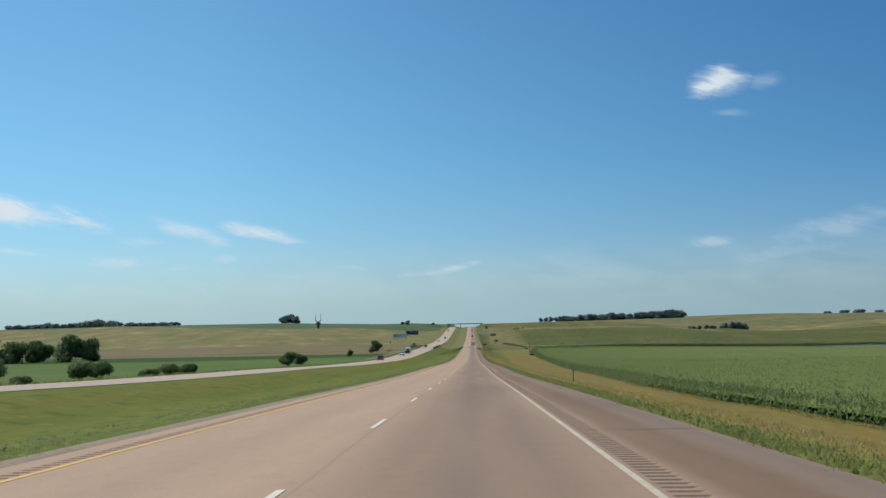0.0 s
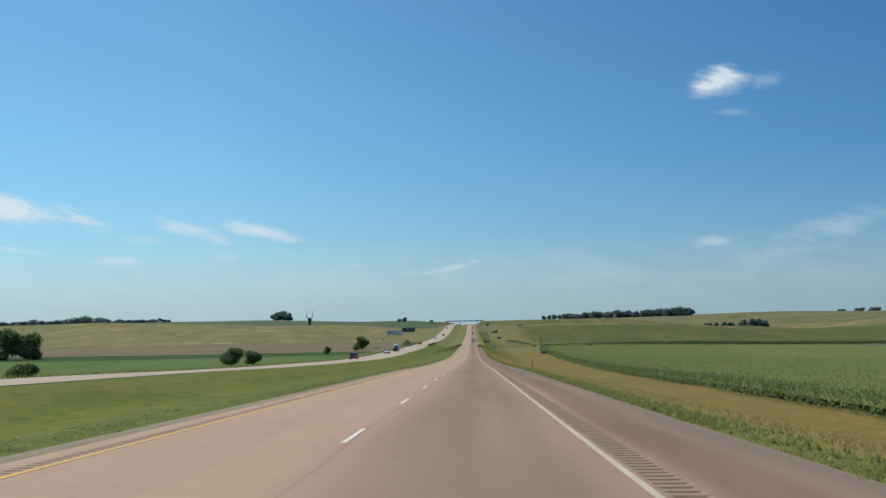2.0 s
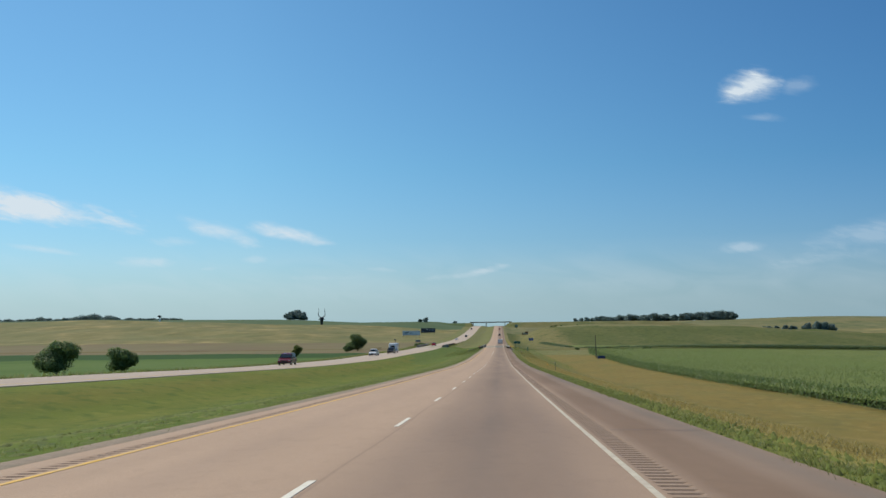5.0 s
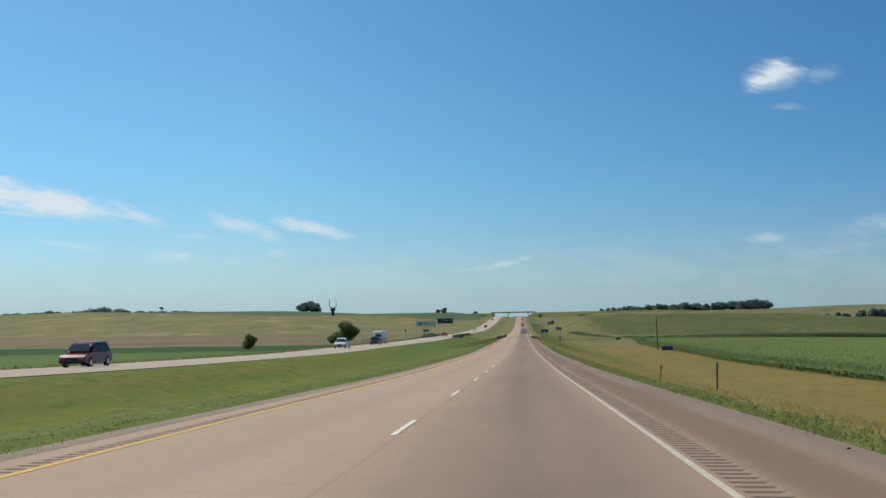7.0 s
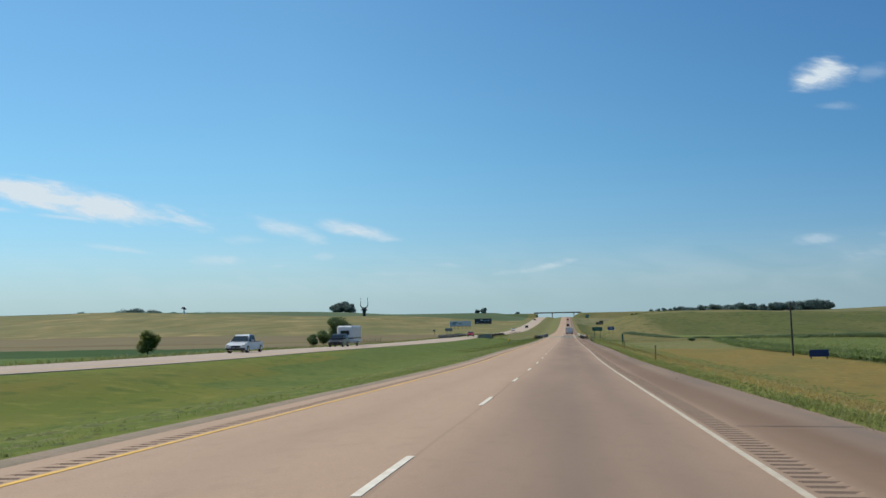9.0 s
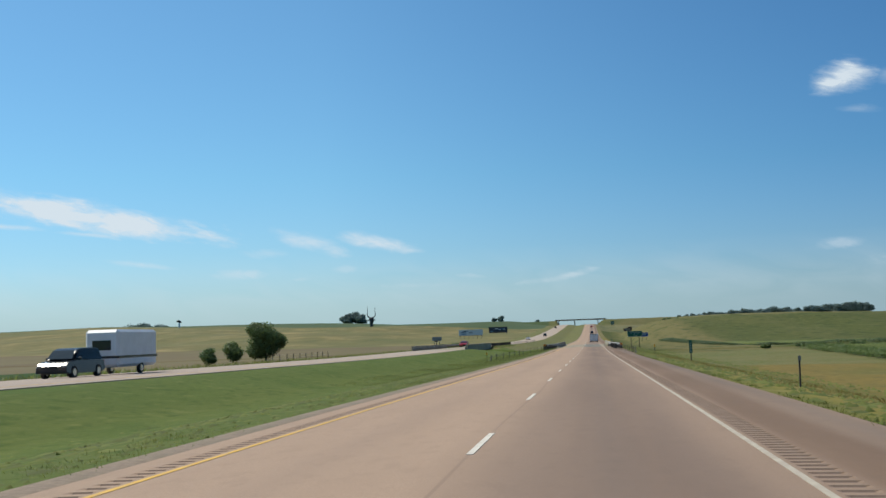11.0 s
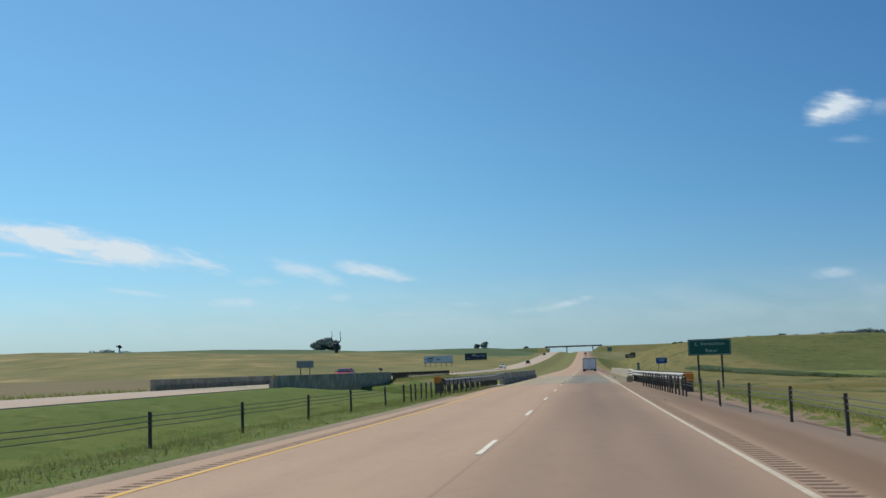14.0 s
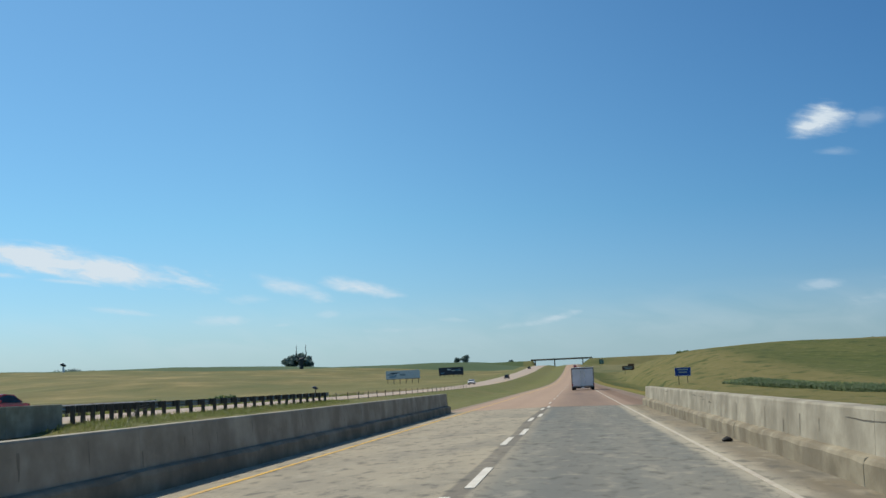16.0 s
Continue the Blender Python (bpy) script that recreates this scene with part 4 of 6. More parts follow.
def cable_post():
    p = tagged(empty("cable_post", 0, 0, 0), "thin dark steel cable barrier post", "post", "cable barrier posts")
    bm = bmesh.new()
    box(bm, -0.030, 0.030, -0.026, 0.026, -0.5, 0.72, 0.004)
    part("stake", bm, M_POST, p)
    for z in (0.44, 0.54, 0.64):
        part("hook", rod(bmesh.new(), (-0.05, 0, z), (0.05, 0, z), 0.012, seg=5), M_POST, p)
    return p


def cable_barrier(xfun, ys, label, ends):
    base = None
    rng = random.Random(int(abs(xfun(ys[0]) * 10)))
    pts = []
    for y in ys:
        x = float(xfun(y))
        z = gz(x, y)
        if abs(x) < 5.6:
            z = float(road_z(y)) + cam_z(x)
        m = pose(x, y, z, rng.uniform(-1.5, 1.5), rng.uniform(-2, 2), 0)
        if base is None:
            base = cable_post()
            base.matrix_world = m
        else:
            copy_thing(base, m)
        pts.append((x, y, z))
    hold = tagged(empty("barrier_cables", 0, 0, 0), label, "cable")
    for h in (0.44, 0.54, 0.64):
        bm = bmesh.new()
        chain = [(ends[0][0], ends[0][1], ends[0][2] + (h - .5) * .6)] + [(x, y, z + h) for x, y, z in pts] + [(ends[1][0], ends[1][1], ends[1][2] + h)]
        for a, b in zip(chain[:-1], chain[1:]):
            mid = ((a[0] + b[0]) / 2, (a[1] + b[1]) / 2, (a[2] + b[2]) / 2 - 0.004 * (b[1] - a[1]))
            rod(bm, a, mid, 0.0095, seg=5)
            rod(bm, mid, b, 0.0095, seg=5)
        part("cable", bm, M_CABLE, hold)


def right_cable_x(y):
    return np.interp(y, [531.7, 537, 545.6, 554.7, 564, 572, 592], [6.09, 5.97, 5.74, 5.59, 5.28, 5.1, 4.55])


def left_cable_x(y):
    return np.interp(y, [510, 524, 530, 540, 550, 560, 567, 571, 580, 592], [-8.25, -8.05, -7.6, -7.1, -6.85, -6.5, -6.1, -5.7, -5.35, -4.8])


RC = [533.9, 535.8, 537.3, 541.5, 545.6, 550.4, 554.7, 559.1, 563.6, 567.6, 571.7, 572.7, 573.9, 575.1, 576.3, 577.2, 578.1, 579.2, 580.3, 581.3, 582.4, 583.5, 584.6, 585.8, 587.1, 588.6, 590.4]
LC = [523.0, 527.6, 532.2, 536.9, 541.9, 546.8, 551.9, 556.8, 561.9, 566.3, 570.3, 573.3, 574.7, 575.6, 576.8, 577.9, 579.1, 580.2, 581.4, 582.6, 583.7, 585.0, 586.2, 587.4, 588.9, 590.6]
cable_barrier(right_cable_x, RC, "three steel cables strung between posts beside the shoulder", ((6.15, 530.9, gz(6.15, 530.9) + 0.25), (4.62, 597.0, float(road_z(597)) - 0.1)))
cable_barrier(left_cable_x, LC, "three steel cables strung between posts in the median", ((-8.15, 518.2, gz(-8.15, 518.2) + 0.4), (-4.8, 598.0, float(road_z(598)) - 0.1)))
cable_barrier(lambda y: -20.0 + 0 * y, [701 + 4.9 * k for k in range(24)], "steel cables strung along the opposite carriageway", ((-20.0, 699.5, gz(-20.0, 699.5) + .4), (-20.0, 822, gz(-20.0, 822) + 0.1)))


def cable_anchor(x, y, label):
    """Leaning anchor post with struts and turnbuckles."""
    a = tagged(empty("cable_anchor", x, y, gz(x, y)), label, "anchor")
    bm = rod(bmesh.new(), (0, 0, -0.3), (0.04, 0.16, 0.68), 0.055, 0.05, 10)
    part("post", bm, M_WOODPOST, a)
    bm = rod(bmesh.new(), (0, -1.0, -0.04), (0.03, 0.08, 0.56), 0.014, 0.014, 6)
    rod(bm, (-0.10, -0.9, -0.04), (-0.02, 0.08, 0.44), 0.012, 0.012, 6)
    rod(bm, (0.10, -0.8, -0.04), (0.02, 0.08, 0.5), 0.012, 0.012, 6)
    part("brace", bm, M_CABLE, a)
    bm = bmesh.new()
    for h in (0.42, 0.54, 0.66):
        rod(bm, (0.02, 0.12, h), (0.04, 1.5, h + 0.06), 0.016, 0.012, 6)
    part("turnbuckle", bm, M_CABLE, a)


cable_anchor(6.12, 531.5, "leaning cable anchor post at the end of the barrier")
cable_anchor(-8.17, 517.9, "leaning cable anchor post with braces and turnbuckles")
cable_anchor(-19.8, 657.5, "galvanised anchor frame beside the opposite bridge")


# ---------------------------------------------------------------- posts and signs
def delineator(x, y, h, label, amber=False, lean=0.0):
    d = tagged(empty("delineator_post", x, y, gz(x, y)), label, "marker post")
    d.matrix_world = pose(x, y, gz(x, y), lean, lean * .6, 0)
    bm = bmesh.new()
    box(bm, -0.024, 0.024, -0.018, 0.018, -0.3, h, 0.004)
    part("stake", bm, M_POST, d)
    if amber:
        part("reflector", boxed(-0.06, 0.06, -0.034, -0.022, h - 0.25, h + 0.02, 0.004), M_AMBER, d, "amber reflector plate")
    else:
        part("reflector", boxed(-0.045, 0.045, -0.034, -0.022, h - 0.14, h - 0.02, 0.004), M_ALU, d, "small dull reflector")


for x, y in ((7.9, 63.4), (7.85, 181.0), (7.7, 297.7), (7.0, 407.0), (7.33, 449.0)):
    delineator(x, y, 0.92, "thin dark delineator post in the verge grass", lean=1.5)
rust = tagged(empty("stake_marker", 7.3, 308.0, gz(7.3, 308.0), 10), "short leaning rusty orange stake in the verge", "marker post")
part("stake", rod(bmesh.new(), (0, 0, -0.2), (0.06, 0.0, 0.42), 0.02, 0.02, 6), M_POST, rust)
part("flag", boxed(0.0, 0.11, -0.012, 0.012, 0.40, 0.58, 0.004), M_AMBER, rust, "faded orange plate")
delineator(7.9, 527.4, 1.05, "delineator post with an amber reflector plate", True, 1.0)
delineator(-8.25, 515.3, 0.98, "delineator post with an amber reflector plate in the median", True, -1.0)
delineator(-20.6, 605.0, 0.95, "amber marker at the opposite parapet", True)


def glyphs(body, size, x, z, parent, mat, name="legend", align="CENTER"):
    cu = bpy.data.curves.new(name, "FONT")
    cu.body, cu.size, cu.extrude, cu.align_x, cu.align_y = body, size, 0.004, align, "CENTER"
    cu.space_character = 1.12
    tmp = new("tmp_text", cu)
    me = bpy.data.meshes.new_from_object(tmp.evaluated_get(bpy.context.evaluated_depsgraph_get()))
    bpy.data.objects.remove(tmp)
    me.materials.clear()
    me.materials.append(mat)
    ob = new(name, me)
    ob.parent = parent
    ob.matrix_local = pose(x, -0.022, z, 90, 0, 0)
    return ob


def road_sign(name, x0, x1, y, z0, z1, mat, label, posts=2, border=M_SIGNWHITE, lines=(), bars=(), post_mat=M_WOODPOST, back=False, post_w=0.055):
    xm = (x0 + x1) / 2
    g = min(gz(x0, y), gz(x1, y))
    s = tagged(empty(name, xm, y, g), label, "sign")
    w, a, b = (x1 - x0) / 2, z0 - g, z1 - g
    part("panel", boxed(-w, w, -0.012, 0.012, a, b, 0.004), mat, s)
    if border and not back:
        t = 0.035
        bm = bmesh.new()
        for bx in ((-w + t, w - t, b - 2 * t, b - t), (-w + t, w - t, a + t, a + 2 * t), (-w + t, -w + 2 * t, a + 2 * t, b - 2 * t), (w - 2 * t, w - t, a + 2 * t, b - 2 * t)):
            box(bm, bx[0], bx[1], -0.016, -0.0125, bx[2], bx[3])
        part("border", bm, border, s, "thin white border")
    for bx0, bx1, bz0, bz1 in bars:
        part("legend_bar", boxed(bx0, bx1, -0.018, -0.013, a + bz0, a + bz1), M_SIGNDIM, s, "white legend")
    offs = [0.0] if posts == 1 else [-w * 0.55, w * 0.55]
    for o in offs:
        part("post", boxed(o - post_w, o + post_w, 0.013, 0.013 + 1.6 * post_w, -0.5 - 0.6, b - 0.05 if posts > 1 else b - .02, 0.006), post_mat, s)
    return s, a, b


sg, a, b = road_sign("river_sign", 7.5, 9.95, 595.0, -10.75, -9.81, M_GREEN, "green road sign naming the river on two dark posts", border=M_SIGNDIM)
glyphs("E. Vermillion", 0.29, 0.0, (a + b) / 2 + 0.19, sg, M_LEGEND)
glyphs("River", 0.29, 0.1, (a + b) / 2 - 0.21, sg, M_LEGEND)
road_sign("mile_marker", 10.64, 10.94, 519.2, -12.0, -10.78, M_GREEN, "narrow green mile marker sign on a dark post", posts=1, border=None, bars=[(-0.07, 0.07, 0.90, 0.94), (-0.045, 0.045, 0.62, 0.76), (-0.045, 0.045, 0.36, 0.50), (-0.045, 0.045, 0.10, 0.24)], post_w=0.045)
road_sign("mile_marker", 4.99, 5.14, 604.6, -11.74, -11.09, M_GREEN, "narrow dark green mile marker behind the guard rail end", posts=1, border=None, bars=[(-0.035, 0.035, 0.42, 0.54), (-0.035, 0.035, 0.24, 0.36), (-0.035, 0.035, 0.06, 0.18)], post_w=0.03)
road_sign("service_sign", 18.75, 21.5, 795.0, -12.1, -10.62, M_BLUE, "blue motorist service sign on two posts", bars=[(-0.9, 0.9, 1.0, 1.2), (-0.7, 0.7, 0.55, 0.75)])
sb, a, b = road_sign("attraction_sign", 19.9, 24.6, 1022.0, -10.1, -8.45, M_BROWN, "brown attraction sign with a smaller plate on top", border=None, bars=[(-1.8, 1.8, 1.0, 1.25), (-1.4, 1.6, 0.4, 0.65)])
part("top_plate", boxed(-0.1, 2.35, -0.012, 0.012, b + 0.02, b + 0.75), M_BROWN, sb)
road_sign("exit_sign", 18.8, 21.9, 1346.0, -4.2, -1.0, M_GREEN, "distant green exit sign beside the overpass", bars=[(-1.1, 1.1, 1.9, 2.4), (-0.8, 0.8, 0.8, 1.3)])
road_sign("sign_back", -37.05, -34.7, 669.0, -10.55, -9.62, M_ALU, "bare metal back of a sign for oncoming traffic", back=True)


def billboard(x0, x1, y, z0, z1, seed, label, legs=6):
    rng = random.Random(seed)
    xm = (x0 + x1) / 2
    g = min(gz(x0, y), gz(x1, y))
    s = tagged(empty("billboard", xm, y, g), label, "billboard")
    w, a, b = (x1 - x0) / 2, z0 - g, z1 - g
    pal = [plain("billboard_blue", (0.10, 0.22, 0.34), 0.6), plain("billboard_pale", (0.50, 0.58, 0.62), 0.6), plain("billboard_dark", (0.03, 0.04, 0.06), 0.6), plain("billboard_grey", (0.24, 0.30, 0.34), 0.6)]
    part("panel", boxed(-w, w, -0.06, 0.06, a, b, 0.01), pal[seed % 4], s)
    part("frame", boxed(-w - .1, w + .1, -0.1, 0.1, a - 0.18, a - 0.02), M_POST, s)
    for k in range(7):
        cx, cz = rng.uniform(-w * .75, w * .75), rng.uniform(a + (b - a) * .25, b - (b - a) * .25)
        hw, hh = rng.uniform(.5, 1.9), rng.uniform(.15, .55)
        hw = min(hw, w - abs(cx) - .1)
        bm = bmesh.new()
        bmesh.ops.create_circle(bm, cap_ends=True, segments=14, radius=1, matrix=Matrix.Translation((cx, -0.068 - 0.003 * k, cz)) @ pose(0, 0, 0, 90, 0, 0) @ Matrix.Diagonal((hw, hh, 1, 1)))
        part("picture_shape", bm, pal[(seed + 1 + k) % 4], s)
    for k in range(legs):
        x = -w * .9 + 1.8 * w * k / (legs - 1)
        part("leg", rod(bmesh.new(), (x, 0.1, -1.0), (x, 0.1, b - .4), 0.13, 0.12, 8), M_WOODPOST, s)


billboard(-78.7, -64.0, 1048.0, -9.4, -5.9, 1, "wide pale blue roadside billboard on timber legs")
billboard(-73.6, -59.8, 1184.0, -7.9, -3.8, 2, "dark roadside billboard on timber legs")

# ---------------------------------------------------------------- overpass
def overpass():
    y0, y1, zt = 1494.0, 1506.0, 3.25
    o = tagged(empty("overpass", 0, 0, 0), "long flat road overpass on slim piers across both carriageways", "bridge")
    part("deck", boxed(-35, 17, y0, y1, zt - 0.45, zt, 0.03), M_CONC, o)
    for yy in (y0 + 0.6, y0 + 4, y0 + 8, y1 - 1.0):
        part("girder", boxed(-35, 17, yy, yy + .4, zt - 0.85, zt - 0.46), M_POST if yy == y0 + .6 else M_CONC_D, o, "dark steel girder")
    for yy in (y0, y1 - .25):
        part("railing", boxed(-35, 17, yy, yy + .25, zt + .003, zt + .38, .02), M_CONC, o)
    for x in (-23.0 - 8.5, -15.0, 3.3 + 5.5):
        for yy in (y0 + 1.5, (y0 + y1) / 2, y1 - 1.5):
            z = gz(x, yy)
            part("pier", rod(bmesh.new(), (x, yy, z - .8), (x, yy, zt - .86), 0.42, 0.42, 12), M_CONC, o)


overpass()

# ---------------------------------------------------------------- trees
def leaf_cloud(rng, centres, n, size, squash=0.8):
    """n small bent leaf clumps on the outsides of the given balls (x, y, z, r)."""
    w = np.array([c[3] ** 2 for c in centres])
    pick = rng.choice(len(centres), n, p=w / w.sum())
    C = np.array(centres)[pick]
    d = rng.normal(size=(n, 3))
    d /= np.linalg.norm(d, axis=1, keepdims=True)
    r = C[:, 3:4] * (0.55 + 0.68 * rng.random((n, 1)) ** 0.8)
    p = C[:, :3] + d * r * np.array([1, 1, squash])
    u = np.cross(d, rng.normal(size=(n, 3)))
    u /= np.linalg.norm(u, axis=1, keepdims=True) + 1e-9
    v = np.cross(d, u)
    tilt = rng.normal(size=(n, 1)) * 0.5
    v = v + d * tilt
    s = size * (0.6 + 0.8 * rng.random((n, 1)))
    a, b, c_, e = p - u * s, p + v * s * .9 + d * s * .25, p + u * s, p - v * s * .9 + d * s * .15
    V = np.stack([a, b, c_, e], 1).reshape(-1, 3)
    F = np.arange(n * 4).reshape(n, 4)
    return V, F


def tree(name, x, y, h, w, seed, leaves, leaf=0.3, mat=None, label="", category="tree", trunk_h=0.28, group="", lobes=9, sink=0.25):
    rng = np.random.default_rng(seed)
    z = gz(x, y)
    t = tagged(empty(name, x, y, z, float(rng.uniform(0, 360))), label, category, group)
    th = h * trunk_h
    bm = bmesh.new()
    top = (0.06 * w * rng.normal() * .3, 0.06 * w * rng.normal() * .3, h * 0.62)
    rod(bm, (0, 0, -sink), (top[0] * .4, top[1] * .4, th), 0.035 * h, 0.026 * h, 9)
    rod(bm, (top[0] * .4, top[1] * .4, th), top, 0.026 * h, 0.008 * h, 8)
    cen = []
    for k in range(lobes):
        an = k * 2.4 + rng.uniform(-.4, .4)
        hh = th + (h - th) * (0.12 + 0.70 * ((k * 0.618) % 1.0))
        ring = 0.32 * w * math.sin(math.pi * min(0.90, max(0.30, (hh - th * .7) / (h - th * .6)))) ** 0.7
        rr = ring * rng.uniform(.75, 1.15)
        c = (math.cos(an) * rr, math.sin(an) * rr, hh)
        cr = (0.21 if lobes < 28 else 0.165) * w * rng.uniform(.6, 1.25)
        cr = min(cr, h - hh + 0.06 * h)
        cen.append((*c, cr))
        base = th * rng.uniform(.75, 1.0) + (hh - th) * 0.25
        rod(bm, (0, 0, base), (c[0] * .8, c[1] * .8, hh), 0.012 * h, 0.004 * h, 6)
    cen.append((top[0], top[1], h * 0.76, min(0.30 * w, h * .23)))
    cen.append((0, 0, h * 0.46, min(0.36 * w, h * .4)))
    cen.append((0, 0, th + (h - th) * 0.45, min(0.33 * w, (h - th) * .5)))
    if trunk_h < .2:
        cen.append((0, 0, h * 0.3, min(0.3 * w, h * .3)))
    part("trunk", bm, M_BARK, t)
    V, F = leaf_cloud(rng, cen, leaves, leaf)
    V[:, 2] = np.maximum(V[:, 2], 0.05)
    mesh_ob("crown", V, F, mat or M_LEAF, t)
    return t


def bush(x, y, h, w, seed, leaves=2600, leaf=0.12, label="low dense green shrub beside the road", mat=None):
    rng = np.random.default_rng(seed)
    t = tagged(empty("shrub", x, y, gz(x, y), float(rng.uniform(0, 360))), label, "shrub")
    cen = []
    bm = bmesh.new()
    for k in range(7):
        an, rr = k * 2.4, w * 0.34 * rng.uniform(.3, 1)
        hh = h * rng.uniform(.4, .68)
        cen.append((math.cos(an) * rr, math.sin(an) * rr, hh, min(w * .25, (h - hh) * 1.0 + .1 * h)))
        rod(bm, (math.cos(an) * .1, math.sin(an) * .1, -.2), (math.cos(an) * rr, math.sin(an) * rr, hh), 0.05, 0.015, 5)
    part("stem", bm, M_BARK, t)
    V, F = leaf_cloud(rng, cen, leaves, leaf)
    V[:, 2] = np.maximum(V[:, 2], 0.03)
    mesh_ob("foliage", V, F, mat or M_LEAF, t)


tree("roadside_tree", -52.7, 586.8, 6.7, 7.0, 1, 30000, 0.12, label="large round dark green tree beside the opposite carriageway", trunk_h=.10, lobes=54)
tree("roadside_tree", -53.9, 574.0, 3.4, 3.2, 2, 4200, 0.11, label="small ragged tree beside a larger one", trunk_h=.18, lobes=14)
tree("roadside_tree", -53.5, 562.5, 2.5, 2.5, 3, 3200, 0.10, label="low bushy tree beside a larger one", trunk_h=.12, lobes=14)
tree("roadside_tree", -54.6, 476.0, 3.3, 3.0, 57, 5200, 0.10, M_WEED, label="small rounded tree at the field edge", trunk_h=.08, lobes=24)
tree("roadside_tree", -55.6, 321.5, 4.6, 5.9, 5, 17000, 0.12, label="broad dark tree at the field edge", trunk_h=.2, lobes=38)
tree("roadside_tree", -55.5, 344.5, 3.7, 4.3, 6, 9500, 0.12, label="smaller rounded tree at the field edge", trunk_h=.14, lobes=26)
for i, (x, y, h, w) in enumerate(((-54.2, 191.3, 2.5, 3.9), (-54.3, 204.4, 2.1, 3.8), (-54.7, 180.5, 1.4, 3.6), (-59, 168, 3.4, 4.6), (-60, 162, 3.2, 4.4), (-58, 157, 3.0, 3.8), (-57, 134, 1.1, 4.5), (-56, 122, 4.2, 4.2))):
    bush(x, y, h, w, 20 + i, 4200)
for i, (x, y, h, w) in enumerate(((-212, 545, 15.5, 13), (-203, 548, 12.5, 11), (-240, 540, 12, 15), (-228, 545, 11.5, 13), (-252, 535, 16, 12), (-262, 530, 13, 14))):
    tree("field_tree", x, y, h, w * 1.2, 40 + i, 4200, 0.5, label="tall dark tree in a clump beyond the green field", trunk_h=.05, lobes=16)
for i, (x, y) in enumerate(((-38, 698), (-40, 708), (-37, 717), (-39, 727), (-41, 738))):
    bush(x, y, 1.0 + .3 * (i % 2), 2.6, 300 + i, 500, .16, "low green shrub beyond the guard rail")
for i, (x, y) in enumerate(((45, 1052), (48.5, 1058), (54, 1062), (66, 1050))):
    bush(x, y, 1.5, 2.6, 320 + i, 600, .2, "small dark shrub on the hill shoulder")
rngb = random.Random(17)
for i in range(16):
    x = rngb.uniform(33, 66)
    y = 622 + 12 * math.sin(x / 9.0) + rngb.uniform(-9, 26)
    bush(x, y, rngb.uniform(.4, .9), rngb.uniform(1.8, 4.2), 400 + i, 700, .13, "dark low scrub on the river bank")
# skyline trees
rngt = random.Random(3)
for i in range(46):
    x = -985 + i * 8.0 + rngt.uniform(-2.5, 2.5)
    h = float(np.interp(x, [-985, -930, -915, -895, -870, -830, -812, -790, -768, -745, -715, -690, -640, -620], [9, 10, 14, 11, 10, 12, 15, 19, 15, 11, 9, 7.5, 9, 6])) + rngt.uniform(-1.2, 1.2)
    tree("skyline_tree", x, 2190 + rngt.uniform(-18, 18), h, h * 1.5 + 3, 70 + i, 900, 1.0, M_LEAF_HAZED, "distant dark tree in a line along the ridge", trunk_h=.02, lobes=16)
for i, (dx, dy, h, w) in enumerate(((-7, 0, 13, 18), (3, 4, 15.5, 20), (12, -2, 12, 16))):
    tree("skyline_tree", -310 + dx, 1757 + dy, h, w, 110 + i, 2200, 0.9, M_LEAF_HAZED, "rounded tree in a clump on the ridge", trunk_h=.04, lobes=14)
for i, (x, y, h, w) in enumerate(((-92, 1505, 6.5, 9), (-99, 1508, 4, 6), (-60, 1620, 5, 7))):
    tree("skyline_tree", x, y, h, w, 120 + i, 500, .6, M_LEAF_HAZED, "small dark tree near the overpass", trunk_h=.12)
for i in range(52):
    x = 180 + i * 4.65 + rngt.uniform(-1.5, 1.5)
    h = float(np.interp(x, [180, 188, 204, 220, 236, 252, 261, 272, 280, 289, 302, 315, 330, 352, 375, 393, 410, 420], [11, 12, 8.5, 12, 14, 13, 8.5, 15, 14, 9, 14, 9, 14, 16, 14.5, 18, 14, 9])) + rngt.uniform(-1.6, 1.0)
    tree("skyline_tree", x, 2055 + rngt.uniform(-22, 22), h, h * 1.15 + 3, 130 + i, 2000, 0.7, M_LEAF_HAZED, "tall dark tree in a wood on the upland", trunk_h=.02, lobes=18)
for i, (x, y, h) in enumerate(((140, 2080, 8), (150, 2085, 9), (160, 2080, 10), (172, 2085, 9), (185, 2075, 11))):
    tree("skyline_tree", x, y, h, h * 1.2, 270 + i, 700, .8, M_LEAF_HAZED, "small distant tree on the upland", trunk_h=.08)
for i in range(12):
    x = 232 + i * 5.4
    h = 4.5 if i < 7 else 8.5
    tree("hollow_tree", x, 1105 + rngt.uniform(-6, 6), h + rngt.uniform(-.8, .8), h * 1.1, 280 + i, 1100, .5, M_LEAF_HAZED, "dark tree in a hollow of the hills", trunk_h=.1)
for i in range(14):
    x = 700 + i * 24 + rngt.uniform(-6, 6)
    h = rngt.uniform(4, 6.5)
    tree("skyline_tree", x, 2050 + rngt.uniform(-30, 30), h, h * 4.2, 340 + i, 900, 1.0, M_LEAF_HAZED, "distant dark tree on the skyline", trunk_h=.03, lobes=10)


